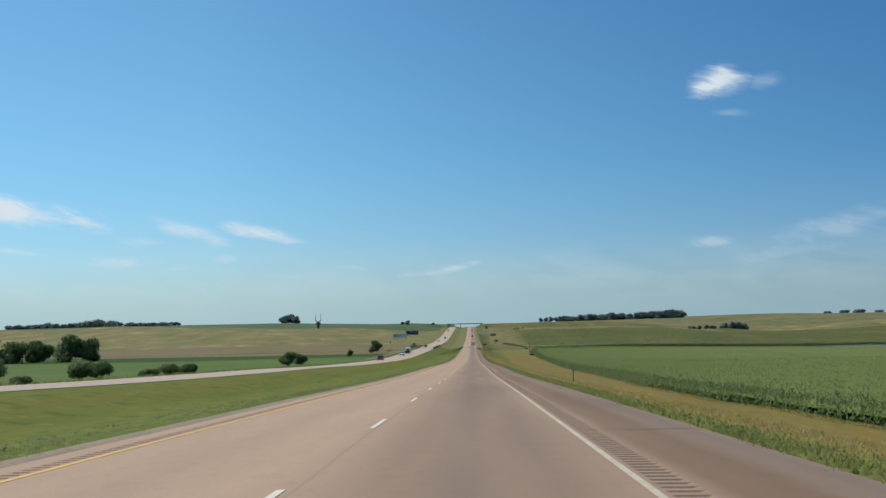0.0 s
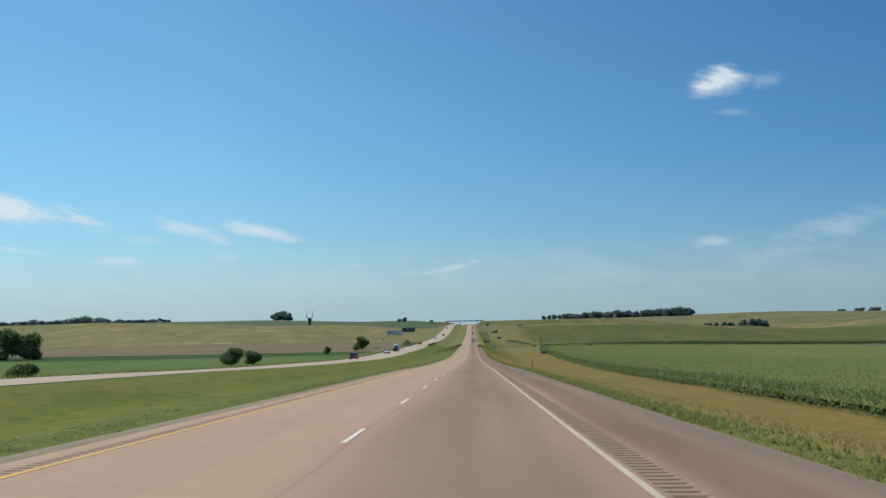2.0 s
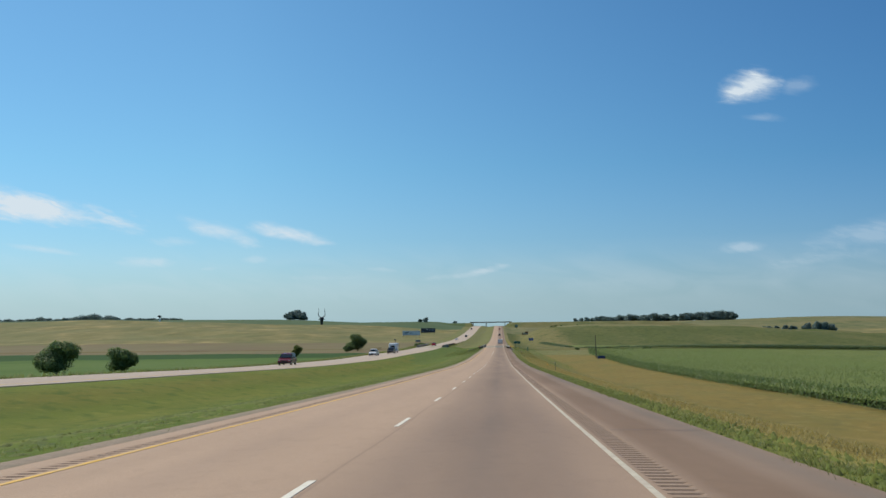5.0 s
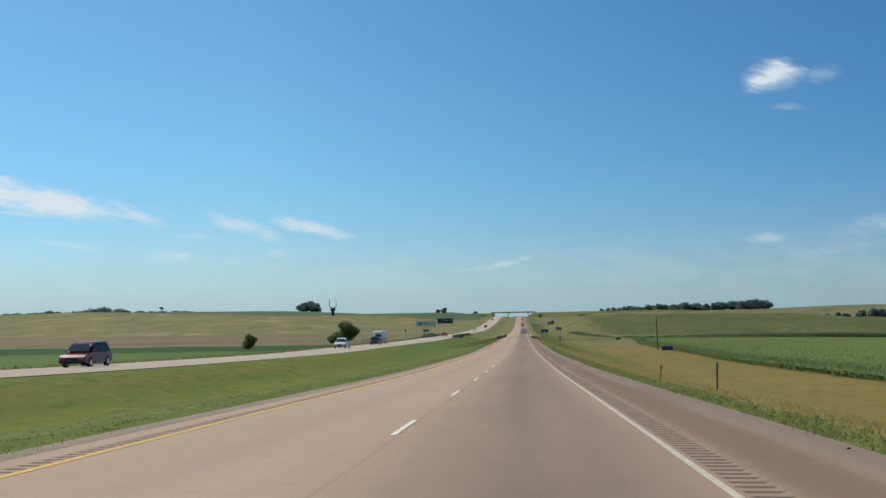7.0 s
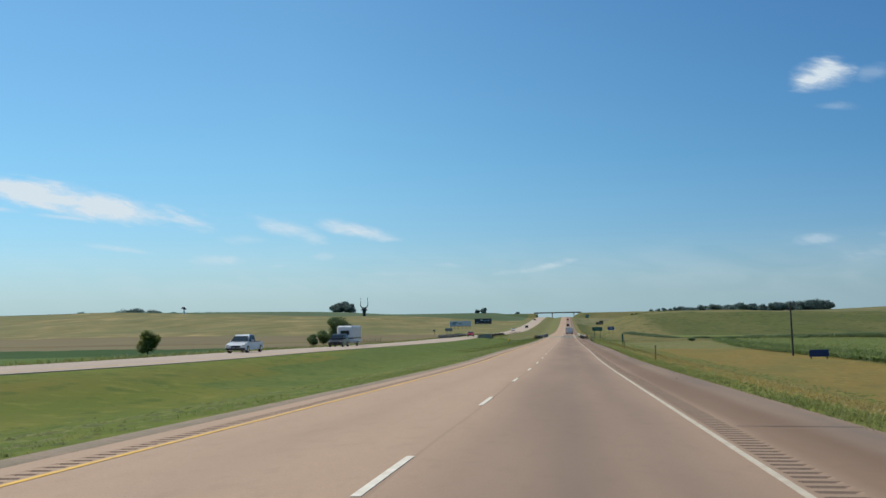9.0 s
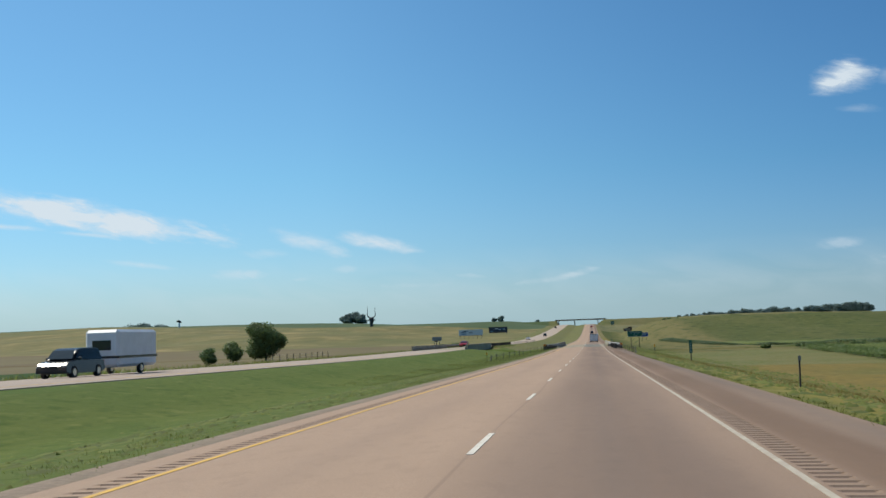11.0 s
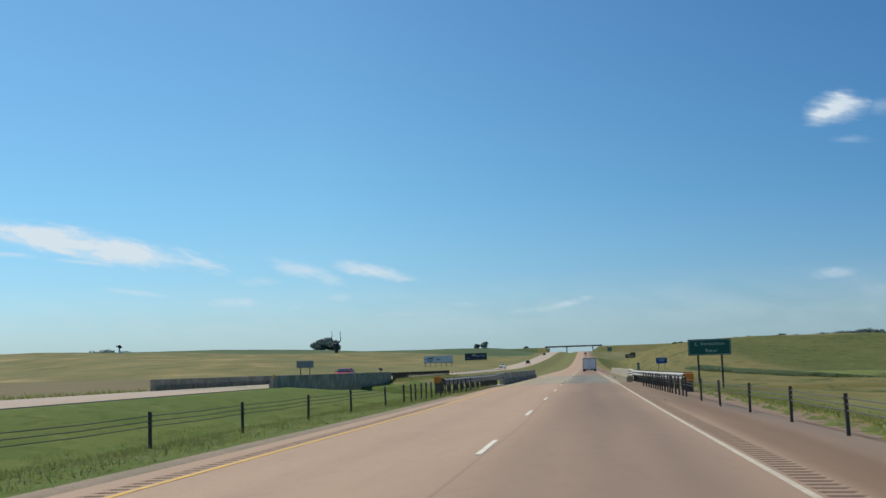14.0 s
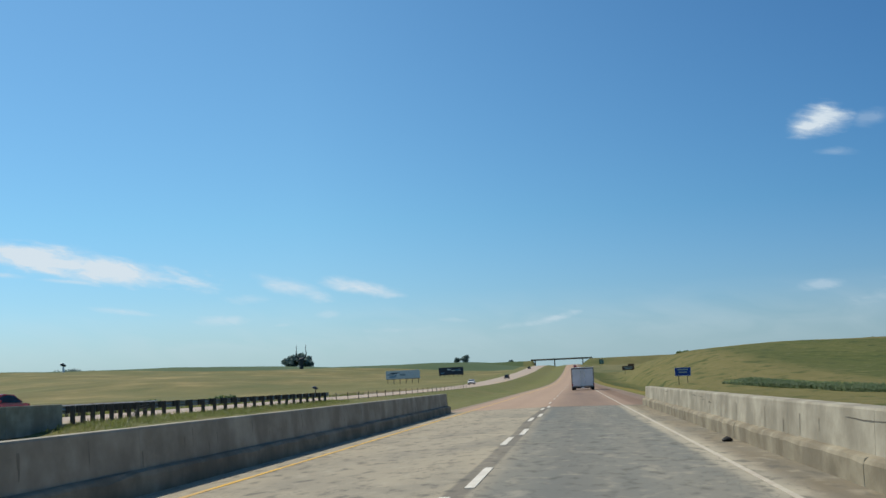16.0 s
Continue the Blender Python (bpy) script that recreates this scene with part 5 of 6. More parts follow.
# ---------------------------------------------------------------- corn
def corn_plants(n, pos, h, seed, leaf_w, mat, name, label, leaves=7):
    """Stalks with arching leaves: pos rows of x, y, z."""
    rng = np.random.default_rng(seed)
    m = n * leaves
    base = np.repeat(pos, leaves, 0)
    k = np.tile(np.arange(leaves), n)
    an = np.repeat(rng.random(n) * 6.28, leaves) + k * 3.14 + rng.normal(size=m) * .5
    hh = np.repeat(h * (0.85 + 0.3 * rng.random(n)) * np.ones(n), leaves)
    z0 = hh * (0.15 + 0.78 * k / (leaves - 1))
    ln = hh * (0.34 + 0.12 * rng.random(m)) * (1.05 - 0.35 * k / (leaves - 1))
    up = 0.35 + 0.5 * k / (leaves - 1) + rng.normal(size=m) * .12
    d = np.stack([np.cos(an), np.sin(an), 0 * an], 1)
    s = np.stack([-np.sin(an), np.cos(an), 0 * an], 1)
    p0 = base + np.stack([0 * an, 0 * an, z0], 1)
    p1 = p0 + d * (ln * .5)[:, None] + np.stack([0 * an, 0 * an, ln * up * .8], 1)
    p2 = p0 + d * (ln * 1.0)[:, None] + np.stack([0 * an, 0 * an, ln * (up * .8 - .45)], 1)
    w = leaf_w
    V = np.stack([p0 - s * w * .5, p0 + s * w * .5, p1 + s * w, p1 - s * w, p2], 1).reshape(-1, 3)
    i = np.arange(m) * 5
    F = [(a, a + 1, a + 2, a + 3) for a in i] + [(a + 3, a + 2, a + 4) for a in i]
    return tagged(mesh_ob(name, V, F, mat), label, "crop", kind="stuff")


def corn_field():
    rng = np.random.default_rng(11)
    # front rows, plant by plant
    pos = []
    for r in range(4):
        y = np.arange(8, 604, 0.40)
        y = y + rng.normal(size=len(y)) * .08
        x = corn_edge(y) + 0.35 + r * 0.76 + rng.normal(size=len(y)) * .09
        keep = rng.random(len(y)) > 0.04
        pos.append(np.stack([x, y], 1)[keep])
    pos = np.concatenate(pos)
    z = ground_z(pos[:, 0], pos[:, 1])
    P3 = np.column_stack([pos, z])
    corn_plants(len(P3), P3, 0.90, 1, 0.034, M_CORN_SHADED, "corn_rows", "front rows of tall green corn along the verge", 7)
    # tops over the rest of the field
    n = 52000
    y = 10 + 592 * rng.random(n)
    dx = 1.5 + 100 * rng.random(n) ** 2.0
    x = corn_edge(y) + dx
    P3 = np.column_stack([x, y, ground_z(x, y) + 0.60])
    corn_plants(n, P3, 0.20, 2, 0.036, M_CORN, "corn_tops", "green corn tops across the field", 5)
    # dense canopy underneath, with row ridges
    for nm, xa, xb, dxs, ya, yb in (("corn_canopy", 1.15, 60, 0.74, 5, 603), ("corn_canopy_far", 60, 520, 6.0, 5, 603)):
        us = np.arange(xa, xb + dxs * .5, dxs)
        ys = np.arange(ya, yb + 1, 3.0 if xa < 50 else 6.0)
        U, Y = np.meshgrid(us, ys)
        X = corn_edge(Y) + U
        Z = ground_z(X, Y) + 0.62 + 0.12 * rng.random(X.shape)
        if xa < 50:
            Z[:, 0] -= 0.25
        nx = len(us)
        V = np.stack([X.ravel(), Y.ravel(), Z.ravel()], 1)
        i, j = np.meshgrid(np.arange(len(ys) - 1), np.arange(nx - 1), indexing="ij")
        a = (i * nx + j).ravel()
        F = np.stack([a, a + 1, a + nx + 1, a + nx], 1)
        tagged(mesh_ob(nm, V, F, M_CANOPY_NEAR if xa < 50 else M_CANOPY), "dense green corn canopy", "crop", kind="stuff")
    # second field beyond the river, front edge's shade put into its leaf colour
    n = 21000
    y = np.where(np.arange(n) < 8000, 668 + 104 * rng.random(n), 0)
    x = np.where(y > 0, np.interp(-y, [-772, -760, -732, -702, -672, -666], [23.5, 24.5, 28, 32, 37, 60]) + 4.5 * rng.random(n) ** 1.6, 36 + 420 * rng.random(n) ** 1.3)
    y = np.where(y > 0, y, corn2_front(x) + 14.0 * rng.random(n) ** 1.8)
    P3 = np.column_stack([x, y, ground_z(x, y)])
    ragged = 0.6 + 0.4 * np.sin(x / 7.0) * np.sin(x / 3.1 + 1) + 0.25 * np.sin(x / 1.3)
    P3[:, 2] -= 0.5 * (1 - np.clip(ragged, 0, 1)) * (1 - sstep(45, 90, x))
    tall = 0.52 * (1 + 1.9 * sstep(40, 130, x))
    corn_plants(n, P3, tall, 3, 0.05, M_CORN_FAR_SHADED, "corn_rows_beyond", "front of a second corn field beyond the river", 7)
    us = np.concatenate([np.arange(24, 40, 0.8), np.arange(40, 120, 2.0), np.arange(120, 560, 10)])
    vs_ = np.concatenate([[1.5, 2.2], np.arange(4, 46, 3)])
    X, D = np.meshgrid(us, vs_)
    Y = np.minimum(corn2_front(X) + D, 774 - 0.01 * D)
    Z = ground_z(X, Y) + 0.25 + 0.95 * sstep(45, 130, X) * (1 - sstep(18, 42, D)) + 0.12 * rng.random(X.shape)
    Z[0] = ground_z(X[0], Y[0]) - 0.1
    nx = len(us)
    V = np.stack([X.ravel(), Y.ravel(), Z.ravel()], 1)
    i, j = np.meshgrid(np.arange(len(vs_) - 1), np.arange(nx - 1), indexing="ij")
    a = (i * nx + j).ravel()
    tagged(mesh_ob("corn_canopy_beyond", V, np.stack([a, a + 1, a + nx + 1, a + nx], 1), M_CANOPY), "green canopy of the second corn field", "crop", kind="stuff")


corn_field()


# ---------------------------------------------------------------- grass
def grass(name, n, xr, yr, hmin, hmax, seed, mat, label, width=0.03, blades=5, spread=.12, clump=None):
    rng = np.random.default_rng(seed)
    x = xr[0] + (xr[1] - xr[0]) * rng.random(n)
    y = yr[0] + (yr[1] - yr[0]) * rng.random(n)
    if clump:
        keep = (np.sin(y / clump) + np.sin(y / (clump * .37) + x) + rng.normal(size=n) * .8) > -0.2
        x, y = x[keep], y[keep]
        n = len(x)
    z = surface_z(x, y)
    m = n * blades
    B = np.repeat(np.column_stack([x, y, z]), blades, 0)
    B[:, :2] += rng.normal(size=(m, 2)) * spread
    an = rng.random(m) * 6.28
    h = hmin + (hmax - hmin) * rng.random(m) ** 1.6
    lean = (0.5 + 1.1 * rng.random(m)) * np.where(rng.random(m) < .5, -1, 1)
    ln = np.stack([-np.sin(an) * lean, np.cos(an) * lean], 1)
    s = np.stack([np.cos(an), np.sin(an), 0 * an], 1) * width
    B[:, 2] -= 0.03
    tip = B + np.column_stack([ln * h[:, None], h])
    V = np.stack([B - s, B + s, tip], 1).reshape(-1, 3)
    F = np.arange(m * 3).reshape(m, 3)
    return tagged(mesh_ob(name, V, F, mat), label, "grass", kind="stuff")


grass("verge_weeds", 5000, (5.74, 6.5), (3, 432), 0.03, 0.15, 1, M_WEED, "uneven green weeds along the pavement edge", 0.011, 26, .10, 5.0)
grass("verge_grass", 10800, (5.85, 6.6), (3, 432), 0.02, 0.07, 2, M_WEED, "short green verge grass", 0.016, 10)
grass("dry_verge_stalks", 40000, (6.7, 12), (3, 430), 0.05, 0.13, 3, M_STRAW, "dry tan grass on the verge", 0.012, 8, .25)
grass("median_edge_weeds", 4800, (-5.7, -4.75), (3, 580), 0.02, 0.09, 4, M_WEED, "ragged green weeds along the inner shoulder", 0.010, 22, .14, 6.0)
grass("rail_weeds", 900, (-7.4, -4.9), (575, 610), 0.04, 0.22, 6, M_WEED, "tall weeds under the guard rail", 0.010, 12, .15)
grass("rail_weeds", 3600, (7.2, 11.0), (530, 640), 0.05, 0.34, 7, M_WEED, "weeds behind the guard rail", 0.012, 12, .16)
grass("far_side_weeds", 5000, (-34.5, -31.5), (60, 700), 0.1, 0.5, 8, M_WEED, "weeds beyond the opposite carriageway", 0.05, 5)
grass("rail_weeds", 1500, (-20.9, -18.6), (650, 702), 0.06, 0.3, 9, M_WEED, "tall weeds along the opposite guard rail", 0.014, 10, .2)
grass("rail_weeds", 1500, (-40, -32.5), (650, 780), 0.1, 0.6, 10, M_WEED, "tall weeds beyond the opposite guard rail", 0.05, 6, .2)
grass("post_weeds", 16000, (-14.5, -5.2), (480, 604), 0.03, 0.17, 11, M_GRASS_LUSH, "uncut grass round the cable posts", 0.009, 14, .20, 3.0)
grass("post_straw", 9000, (-14.5, -5.4), (480, 604), 0.05, 0.20, 12, M_WEED, "pale seed stalks in the uncut median grass", 0.006, 6, .25, 4.0)
grass("verge_rough", 8500, (7.1, 12), (400, 600), 0.04, 0.14, 13, M_TUFT_DRY, "uneven green and tan verge grass", 0.010, 14, .22, 5.0)
grass("verge_edge_weeds", 420, (5.72, 6.1), (432, 527), 0.03, 0.12, 14, M_TUFT, "sparse dark weeds along the pavement edge", 0.010, 20, .09, 3.0)


def clumps(name, n, xr, yr, r, h, seed, mat, label):
    """Low uneven mounds of grass, each a jagged five-sided cone."""
    rng = np.random.default_rng(seed)
    x = xr[0] + (xr[1] - xr[0]) * rng.random(n)
    y = yr[0] + (yr[1] - yr[0]) * rng.random(n)
    z = surface_z(x, y) - 0.02
    k = np.arange(6)
    an = rng.random((n, 1)) * 6.28 + k * (2 * math.pi / 6)
    rr = (r[0] + (r[1] - r[0]) * rng.random((n, 1)) ** 2) * (0.6 + 0.6 * rng.random((n, 6)))
    ring = np.stack([x[:, None] + rr * np.cos(an), y[:, None] + 1.6 * rr * np.sin(an), np.repeat(z[:, None], 6, 1)], 2)
    top = np.stack([x + 0.03 * rng.normal(size=n), y + 0.03 * rng.normal(size=n), z + h[0] + (h[1] - h[0]) * rng.random(n) ** 1.5], 1)[:, None, :]
    V = np.concatenate([ring, top], 1).reshape(-1, 3)
    b = (np.arange(n) * 7)[:, None]
    F = np.stack([b + k, b + (k + 1) % 6, np.repeat(b + 6, 6, 1)], 2).reshape(-1, 3)
    return tagged(mesh_ob(name, V, F, mat, smooth=True), label, "grass", kind="stuff")


clumps("median_tufts", 60000, (-13.5, -4.8), (3, 600), (0.06, 0.24), (0.01, 0.055), 31, M_TUFT, "uneven low tufts of green median grass")
clumps("verge_tufts", 13000, (5.80, 6.9), (3, 436), (0.03, 0.12), (0.03, 0.12), 32, M_TUFT, "uneven low tufts of green verge grass")
clumps("verge_tufts_dry", 30000, (7.1, 12.5), (3, 600), (0.05, 0.22), (0.03, 0.09), 33, M_TUFT_DRY, "dry tan tufts of verge grass")
clumps("verge_tufts_rough", 12000, (6.2, 16.0), (380, 640), (0.10, 0.35), (0.03, 0.12), 34, M_TUFT, "green tufts in the verge near the river")

# ---------------------------------------------------------------- vehicles
def wheel(parent, x, y, r, w):
    bm = bmesh.new()
    rod(bm, (x - w / 2, y, r), (x + w / 2, y, r), r, r, 20)
    t = part("tyre", bm, M_BLACK, parent)
    bm = bmesh.new()
    rod(bm, (x - w / 2 - .012, y, r), (x + w / 2 + .012, y, r), r * .62, r * .62, 14)
    part("rim", bm, M_CHROME, t)


def cargo_trailer(x, y, z):
    """Enclosed white cargo trailer, its rear to the camera."""
    t = tagged(empty("cargo_trailer", x, y, z), "white enclosed cargo trailer with double rear doors", "trailer")
    w, h0, h1, ln = 1.19, 0.36, 2.36, 6.2
    part("body", boxed(-w, w, 0.03, ln, h0, h1, 0.03), M_BOXWHITE, t)
    bm = bmesh.new()
    for bx in ((-w, -w + .09, h0, h1), (w - .09, w, h0, h1), (-w + .09, w - .09, h1 - .11, h1), (-w + .09, w - .09, h0, h0 + .10)):
        box(bm, bx[0], bx[1], -0.02, 0.028, bx[2], bx[3])
    part("rear_frame", bm, plain("grey_trim", (0.14, 0.145, 0.155), .45), t)
    for s in (-1, 1):
        d = part("door", boxed(min(s * .008, s * (w - .10)), max(s * .008, s * (w - .10)), -0.008, 0.028, h0 + .11, h1 - .12, .004), M_BOXWHITE, t)
        part("lock_bar", rod(bmesh.new(), (s * .22, -.03, h0 + .12), (s * .22, -.03, h1 - .13), .016, seg=6), M_CHROME, d)
        for hz in (.6, 1.3, 2.0):
            part("hinge", boxed(min(s * (w - .2), s * (w - .06)), max(s * (w - .2), s * (w - .06)), -.035, -.009, h0 + hz - .14, h0 + hz - .08), M_CHROME, d)
        part("tail_light", boxed(min(s * (w - .14), s * (w - .03)), max(s * (w - .14), s * (w - .03)), -.04, -.021, h0 + .14, h0 + .34, .006), M_TAIL, t, "red tail light")
        part("marker_light", boxed(s * .35 - .05, s * .35 + .05, -.035, -.021, h1 - .08, h1 - .04), M_TAIL, t, "small red marker light")
        wheel(t, s * (w - .12), 3.2, .34, .22)
        wheel(t, s * (w - .12), 4.05, .34, .22)
        wheel(t, s * (w - .12), 0.75, .34, .22)
        part("mud_flap", boxed(min(s * .75, s * 1.1), max(s * .75, s * 1.1), .3, .32, .08, h0), M_BLACK, t)
    part("bumper", boxed(-w, w, -0.05, 0.05, .22, h0 - .01, .012), M_BLACK, t, "black rear bumper")
    part("number_plate", boxed(-.15, .15, -.062, -.051, .24, .33), M_SIGNWHITE, t)
    part("roof", boxed(-w - .01, w + .01, 0.0, ln + .01, h1 + .003, h1 + .06, .02), M_BOXWHITE, t)
    return t


cargo_trailer(2.2, 721.0, float(road_z(721.0)) - 0.03)


def car(name, x, y, z, heading, paint, label, kind="suv", group="cars on the highway", lit=False):
    """heading 0: front towards +y. A side outline drawn across the width, with cut-in glass."""
    c = tagged(empty(name, x, y, z, heading), label, "car", group)
    L_ = {"suv": 4.6, "sedan": 4.6, "pickup": 5.6}[kind]
    W_ = 0.92
    l = L_ / 2
    low = [(-l, .38), (-l + .04, .78), (-l + .1, .95), (l - 1.15, 1.0), (l - .25, .86), (l, .68), (l - .03, .36), (l - .4, .26), (-l + .4, .26)]
    if kind == "suv":
        cab = [(-l + .12, .96), (-l + .45, 1.60), (-l + .9, 1.68), (0.35, 1.66), (0.75, 1.52), (1.32, 1.0)]
    elif kind == "sedan":
        cab = [(-l + .55, .96), (-l + 1.25, 1.40), (-.1, 1.45), (0.45, 1.36), (1.22, .98)]
    else:
        cab = [(-.55, .97), (-.5, 1.62), (0.55, 1.66), (0.95, 1.5), (1.55, 1.0)]

    def hull(out, w_low, w_top, ztop):
        bm = bmesh.new()
        rows = []
        for s in (-1, 1):
            r = []
            for yy, zz in out:
                k = min(1, max(0, (zz - .3) / (ztop - .3)))
                r.append(bm.verts.new((s * (w_low + (w_top - w_low) * k), yy, zz)))
            rows.append(r)
        n = len(out)
        for i in range(n):
            j = (i + 1) % n
            bm.faces.new((rows[0][i], rows[0][j], rows[1][j], rows[1][i]))
        bm.faces.new(rows[0])
        bm.faces.new(list(reversed(rows[1])))
        bmesh.ops.recalc_face_normals(bm, faces=bm.faces)
        bmesh.ops.bevel(bm, geom=[e for e in bm.edges], offset=.035, segments=2, affect="EDGES", clamp_overlap=True)
        return bm

    part("body", hull(low, W_, W_ - .05, 1.0), paint, c, smooth=False)
    part("cabin", hull(cab, W_ - .06, W_ - .22, 1.66), paint, c)
    ys_ = [p[0] for p in cab]
    zt = max(p[1] for p in cab)
    inset = [(p[0] * 1.0 + (.12 if p[0] < -.3 else -.10), p[1] if p[1] < 1.05 else p[1] - .09) for p in cab]
    for s in (-1, 1):
        bm = bmesh.new()
        vs = []
        for yy, zz in inset:
            k = (zz - .96) / (zt - .96)
            vs.append(bm.verts.new((s * (W_ - .062 + .012 - .16 * max(0, k) * 0.98), yy, zz + .03)))
        bm.faces.new(vs)
        bmesh.ops.solidify(bm, geom=bm.faces[:], thickness=.006)
        part("side_window", bm, M_GLASS, c, "dark glass")
    a, b = cab[-1], cab[-2]
    bm = bmesh.new()
    q = [bm.verts.new(v) for v in ((-W_ + .16, a[0] - .02, a[1] + .05), (W_ - .16, a[0] - .02, a[1] + .05), (W_ - .27, b[0] + .06, b[1]), (-W_ + .27, b[0] + .06, b[1]))]
    bm.faces.new(q)
    bmesh.ops.translate(bm, verts=bm.verts, vec=(0, .045, .03))
    part("windscreen", bm, M_GLASS, c, "dark glass")
    a, b = cab[0], cab[1]
    bm = bmesh.new()
    q = [bm.verts.new(v) for v in ((-W_ + .18, a[0] - .03, a[1] + .12), (W_ - .18, a[0] - .03, a[1] + .12), (W_ - .27, b[0] - .03, b[1] - .06), (-W_ + .27, b[0] - .03, b[1] - .06))]
    bm.faces.new(q)
    part("rear_window", bm, M_GLASS, c, "dark glass")
    for s in (-1, 1):
        for yy in (-l + .85, l - .9):
            wheel(c, s * (W_ - .1), yy, .34, .22)
        part("headlight", boxed(min(s * .60, s * .86), max(s * .60, s * .86), l - .14, l - .005, .62, .74, .02), M_LAMP, c, "clear headlight")
        part("tail_light", boxed(min(s * .62, s * .86), max(s * .62, s * .86), -l - .012, -l + .1, .72, .92, .01), M_TAIL, c, "red tail light")
        part("mirror", boxed(min(s * (W_ - .02), s * (W_ + .16)), max(s * (W_ - .02), s * (W_ + .16)), .78, .92, 1.02, 1.16, .02), paint, c)
    part("grille", boxed(-.42, .42, l - .05, l + .012, .5, .68, .01), M_BLACK, c)
    part("bumper", boxed(-W_ + .04, W_ - .04, l - .1, l + .03, .3, .46, .02), M_BLACK, c)
    if kind == "pickup":
        part("cargo_bed", boxed(-W_ + .16, W_ - .16, -l + .12, -.62, .75, .99), M_BLACK, c)
    return c


def paint(name, col):
    return plain(name, col, 0.22, spec=0.6, vary=0.04)


P_MAROON, P_SILVER, P_RED = paint("maroon_paint", (0.13, 0.018, 0.03)), paint("silver_paint", (0.62, 0.64, 0.66)), paint("red_paint", (0.38, 0.02, 0.025))
P_DARK, P_WHITE = paint("dark_paint", (0.025, 0.027, 0.032)), paint("white_paint", (0.72, 0.72, 0.7))


def lz(x, y):
    return float(road_z(y)) + LEFT_RISE + cam_z(x - LEFT_X)


car("suv", -27.9, 334.0, lz(-27.9, 334), 180, P_MAROON, "maroon crossover on the opposite carriageway")
car("pickup", -27.9, 434.5, lz(-27.9, 434.5), 180, P_SILVER, "silver pickup on the opposite carriageway", "pickup")
car("suv", -27.9, 474.0, lz(-27.9, 474), 180, P_DARK, "dark truck towing a white camper")
car("sedan", -27.9, 658.4, lz(-27.9, 658.4), 180, P_RED, "red car behind the opposite parapet", "sedan")
car("sedan", -27.9, 905.0, lz(-27.9, 905), 180, P_WHITE, "white car far down the opposite carriageway", "sedan")
car("suv", -24.6, 1010.0, lz(-24.6, 1010), 180, P_DARK, "dark car far down the opposite carriageway")
car("suv", -27.9, 1290.0, lz(-27.9, 1290), 180, P_DARK, "dark car near the overpass")
car("suv", 1.8, 1060.0, float(road_z(1060)) - .03, 0, P_DARK, "dark car far ahead on the climb")
car("sedan", 1.8, 1290.0, float(road_z(1290)) - .03, 0, P_RED, "red car far ahead near the overpass", "sedan")


def camper(x, y, z):
    c = tagged(empty("camper_trailer", x, y, z), "white camper trailer towed on the opposite carriageway", "trailer")
    part("body", boxed(-1.1, 1.1, 0, 5.6, .45, 2.75, .18), M_BOXWHITE, c)
    part("stripe", boxed(-1.108, 1.108, -.008, 5.608, 1.0, 1.15), P_DARK, c)
    part("window", boxed(-.6, .6, -.012, .01, 1.5, 2.1), M_GLASS, c)
    for s in (-1, 1):
        wheel(c, s * 1.0, 3.2, .34, .2)
    part("drawbar", boxed(-.06, .06, -1.1, .02, .42, .52), M_BLACK, c)


camper(-27.9, 477.7, lz(-27.9, 477.7))


# ---------------------------------------------------------------- sculptures, pole and small things
def blob(bm, c, r, sub=2, m=None):
    bmesh.ops.create_icosphere(bm, subdivisions=sub, radius=1, matrix=Matrix.Translation(c) @ (m or Matrix()) @ Matrix.Diagonal((*r, 1)))


def bull_head(x, y):
    """Giant horned head, as plain welded forms."""
    bm = bmesh.new()
    rod(bm, (0, 0, -1), (0, .3, 3.0), 1.3, 1.7, 10)
    rod(bm, (0, -.8, 1.0), (0, 0, 7.5), 1.0, 2.3, 12)
    blob(bm, (0, 0, 7.6), (2.5, 2.0, 1.9))
    blob(bm, (0, -1.2, 2.0), (1.2, 1.2, 1.0))
    for s in (-1, 1):
        rod(bm, (s * 2.0, 0, 7.2), (s * 3.8, .2, 6.7), .7, .2, 8)
        pts = [(s * .5, 0, 8.9), (s * 2.2, 0, 9.5), (s * 3.6, 0, 11.0), (s * 3.8, 0, 13.2), (s * 3.3, 0, 16.2), (s * 3.6, 0, 19.4)]
        for i in range(len(pts) - 1):
            rod(bm, pts[i], pts[i + 1], .62 - .1 * i, .52 - .1 * i, 8)
    ob = part("bull_sculpture", bm, plain("dark_welded_steel", (0.03, 0.032, 0.036), .6), None)
    ob.matrix_world = pose(x, y, gz(x, y) , 0, 0, 12)
    tagged(ob, "giant dark welded steel horned head sculpture on the ridge", "sculpture")


bull_head(-202.7, 1374.7)


def vase_sculpture(x, y, h, label, top, base):
    bm = bmesh.new()
    rod(bm, (0, 0, -.3), (0, 0, h * .55), h * .16, h * .07, 8)
    ob = tagged(empty("field_sculpture", x, y, gz(x, y)), label, "sculpture")
    part("pedestal", bm, base, ob)
    bm = bmesh.new()
    blob(bm, (-.10 * h, 0, h * .78), (h * .26, h * .15, h * .15))
    blob(bm, (.16 * h, 0, h * .66), (h * .16, h * .12, h * .10))
    rod(bm, (0, 0, h * .5), (0, 0, h * .7), h * .06, h * .1, 8)
    part("figure", bm, top, ob)


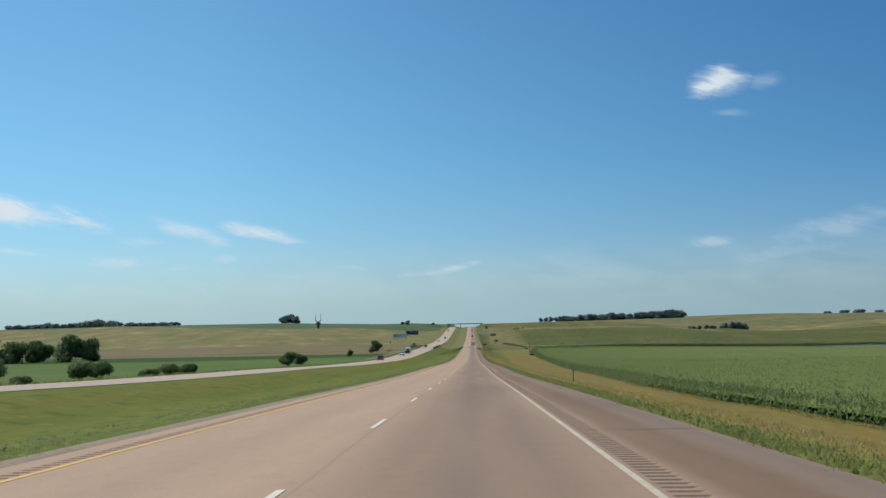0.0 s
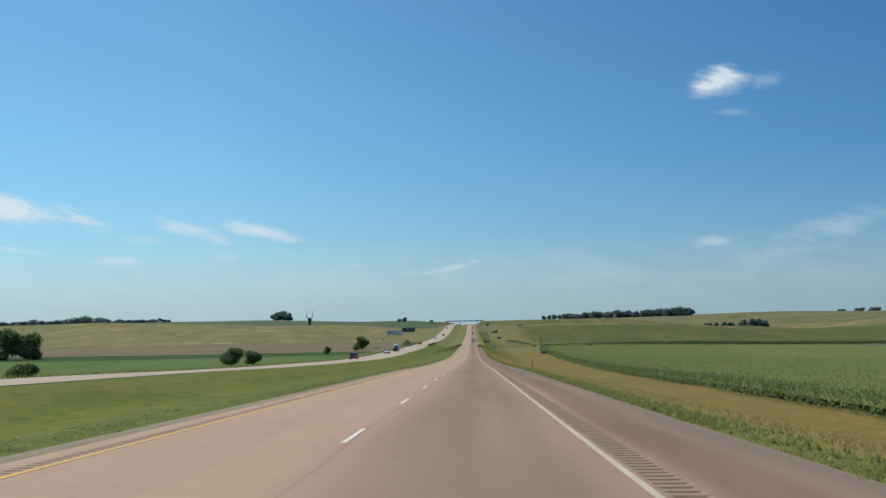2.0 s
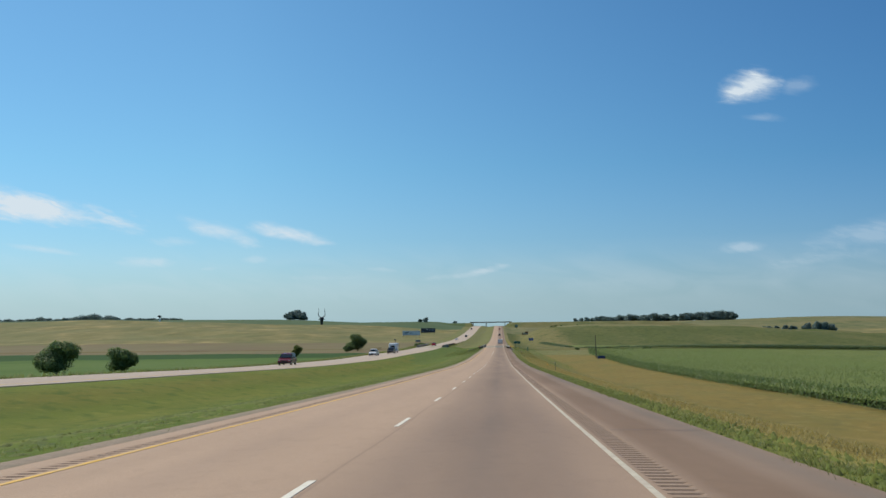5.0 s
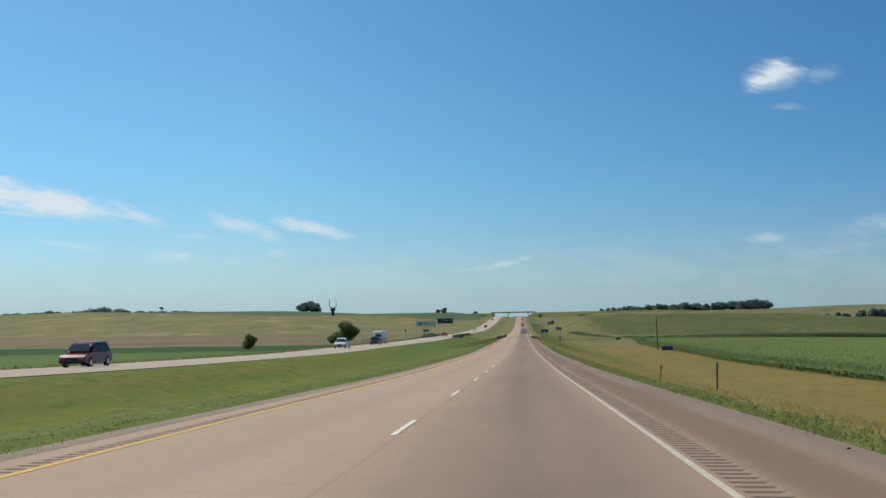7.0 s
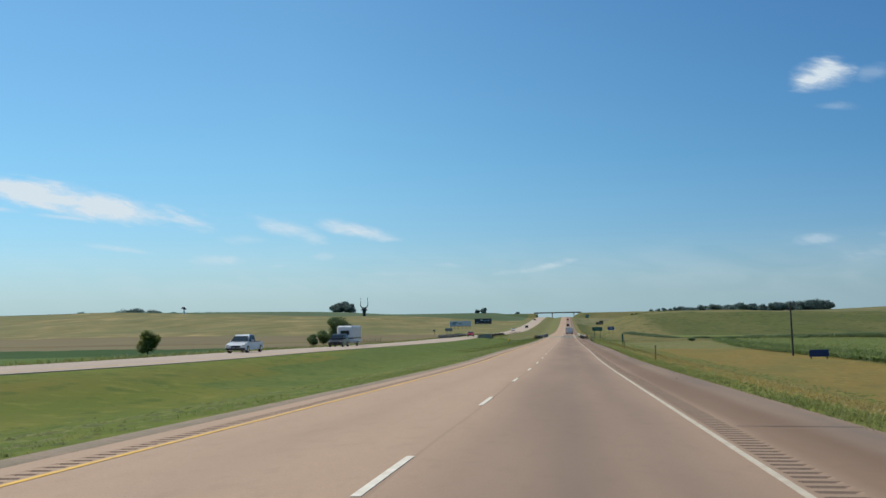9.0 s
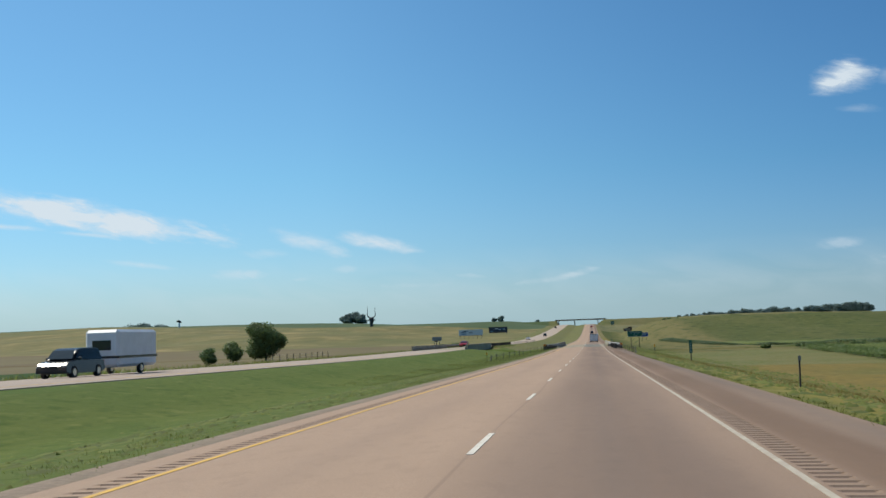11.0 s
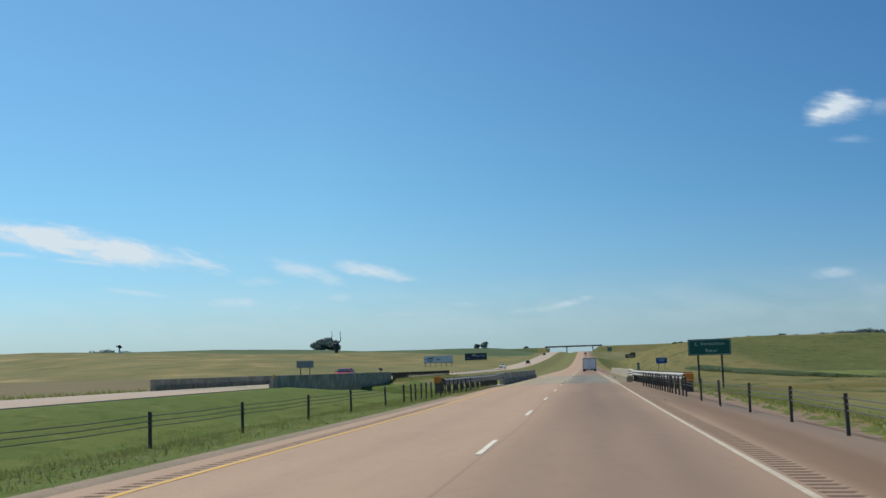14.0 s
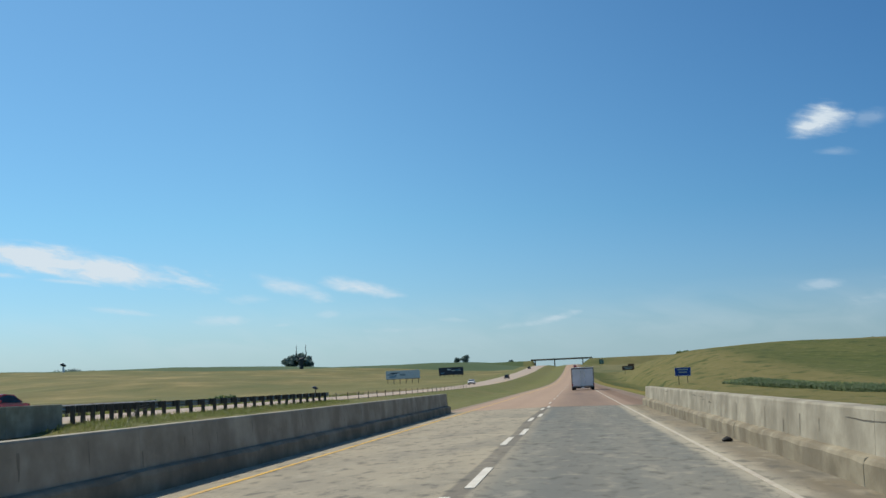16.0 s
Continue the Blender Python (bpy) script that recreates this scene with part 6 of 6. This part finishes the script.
vase_sculpture(-68.2, 884.0, 2.4, "dark blue abstract roadside sculpture on a tan base", plain("blue_black_metal", (0.02, 0.03, 0.07), .5), plain("tan_base", (0.4, 0.27, 0.14), .8))
vase_sculpture(-392.5, 1375.0, 8.0, "dark topped white sculpture on the ridge", P_DARK, P_WHITE)


def utility_pole(x, y):
    z = gz(x, y)
    p = tagged(empty("utility_pole", x, y, z), "plain weathered timber utility pole by the corn", "pole")
    h = -6.85 - z
    part("pole", rod(bmesh.new(), (0, 0, -1), (-.12, 0, h), .13, .09, 12), M_POST, p)
    part("cap", rod(bmesh.new(), (-.12, 0, h), (-.12, 0, h + .05), .11, .09, 12), M_ALU, p)
    part("insulator", rod(bmesh.new(), (-.02, -.12, h - .3), (-.02, -.12, h - .12), .05, .04, 8), M_ALU, p)


utility_pole(27.3, 465.0)


def blue_panel(x, y):
    z = gz(x, y)
    s = tagged(empty("low_panel_sign", x, y, z), "low dark blue panel on short legs beside the corn", "sign")
    part("panel", boxed(-0.98, 0.98, -.03, .03, .25, 0.98, .01), plain("dark_blue_panel", (0.015, 0.035, 0.12), .5), s)
    for o in (-.8, .8):
        part("leg", boxed(o - .05, o + .05, .031, .12, -.4, 0.94), M_WOODPOST, s)


blue_panel(27.5, 453.5)


def fence(xfun, ya, yb, step, label, group):
    base = None
    y = ya
    pts = []
    rng = random.Random(int(ya))
    while y <= yb:
        x = float(xfun(y))
        m = pose(x, y, gz(x, y), rng.uniform(-3, 3), rng.uniform(-3, 3), 0)
        if base is None:
            base = tagged(empty("fence_post", 0, 0, 0), label, "fence post", group)
            part("stake", boxed(-.05, .05, -.05, .05, -.5, 1.15, .01), M_WOODPOST, base)
            base.matrix_world = m
        else:
            copy_thing(base, m)
        pts.append((x, y, gz(x, y)))
        y += step
    hold = tagged(empty("fence_wire", 0, 0, 0), "thin wires of the field fence", "wire", group)
    for h in (.55, 1.0):
        bm = bmesh.new()
        for a, b in zip(pts[:-1], pts[1:]):
            rod(bm, (a[0], a[1], a[2] + h), (b[0], b[1], b[2] + h), .008, seg=4)
        part("wire", bm, M_STEEL, hold)


fence(lambda y: -45.0, 566, 602, 3.6, "short weathered fence post along the pasture", "left field fence")


def debris(x, y, label):
    bm = bmesh.new()
    blob(bm, (0, 0, .015), (.11, .08, .05), 2)
    blob(bm, (.06, .02, .02), (.075, .05, .035), 2)
    ob = part("tyre_scrap", bm, M_BLACK, None)
    for v in ob.data.vertices:
        v.co *= 1 + .18 * math.sin(v.co.x * 31 + v.co.z * 23)
    ob.matrix_world = pose(x, y, float(road_z(y)) + cam_z(x) + .02, 0, 0, 25)
    tagged(ob, label, "debris")


debris(4.08, 628.7, "curled black tyre scrap on the bridge shoulder")


def shoulder_bits():
    """Scattered bits of rubber and stone on the outer shoulder."""
    rng = random.Random(21)
    for k in range(26):
        y = rng.uniform(8, 596)
        x = rng.choice((rng.uniform(4.1, 5.6), rng.uniform(4.9, 5.7)))
        bm = bmesh.new()
        a = rng.uniform(.014, .032)
        blob(bm, (0, 0, a * .3), (a, a * rng.uniform(.5, 1.3), a * .5), 1)
        for v in bm.verts:
            v.co *= rng.uniform(.75, 1.2)
        ob = part("road_debris", bm, M_BLACK if k % 3 else M_GRAVEL, None)
        ob.matrix_world = pose(x, y, float(road_z(y)) + cam_z(x), 0, 0, rng.uniform(0, 180))
        tagged(ob, "small scrap lying on the paved outer shoulder" if k % 3 else "small pale stone lying on the paved shoulder", "debris", "shoulder debris")


shoulder_bits()
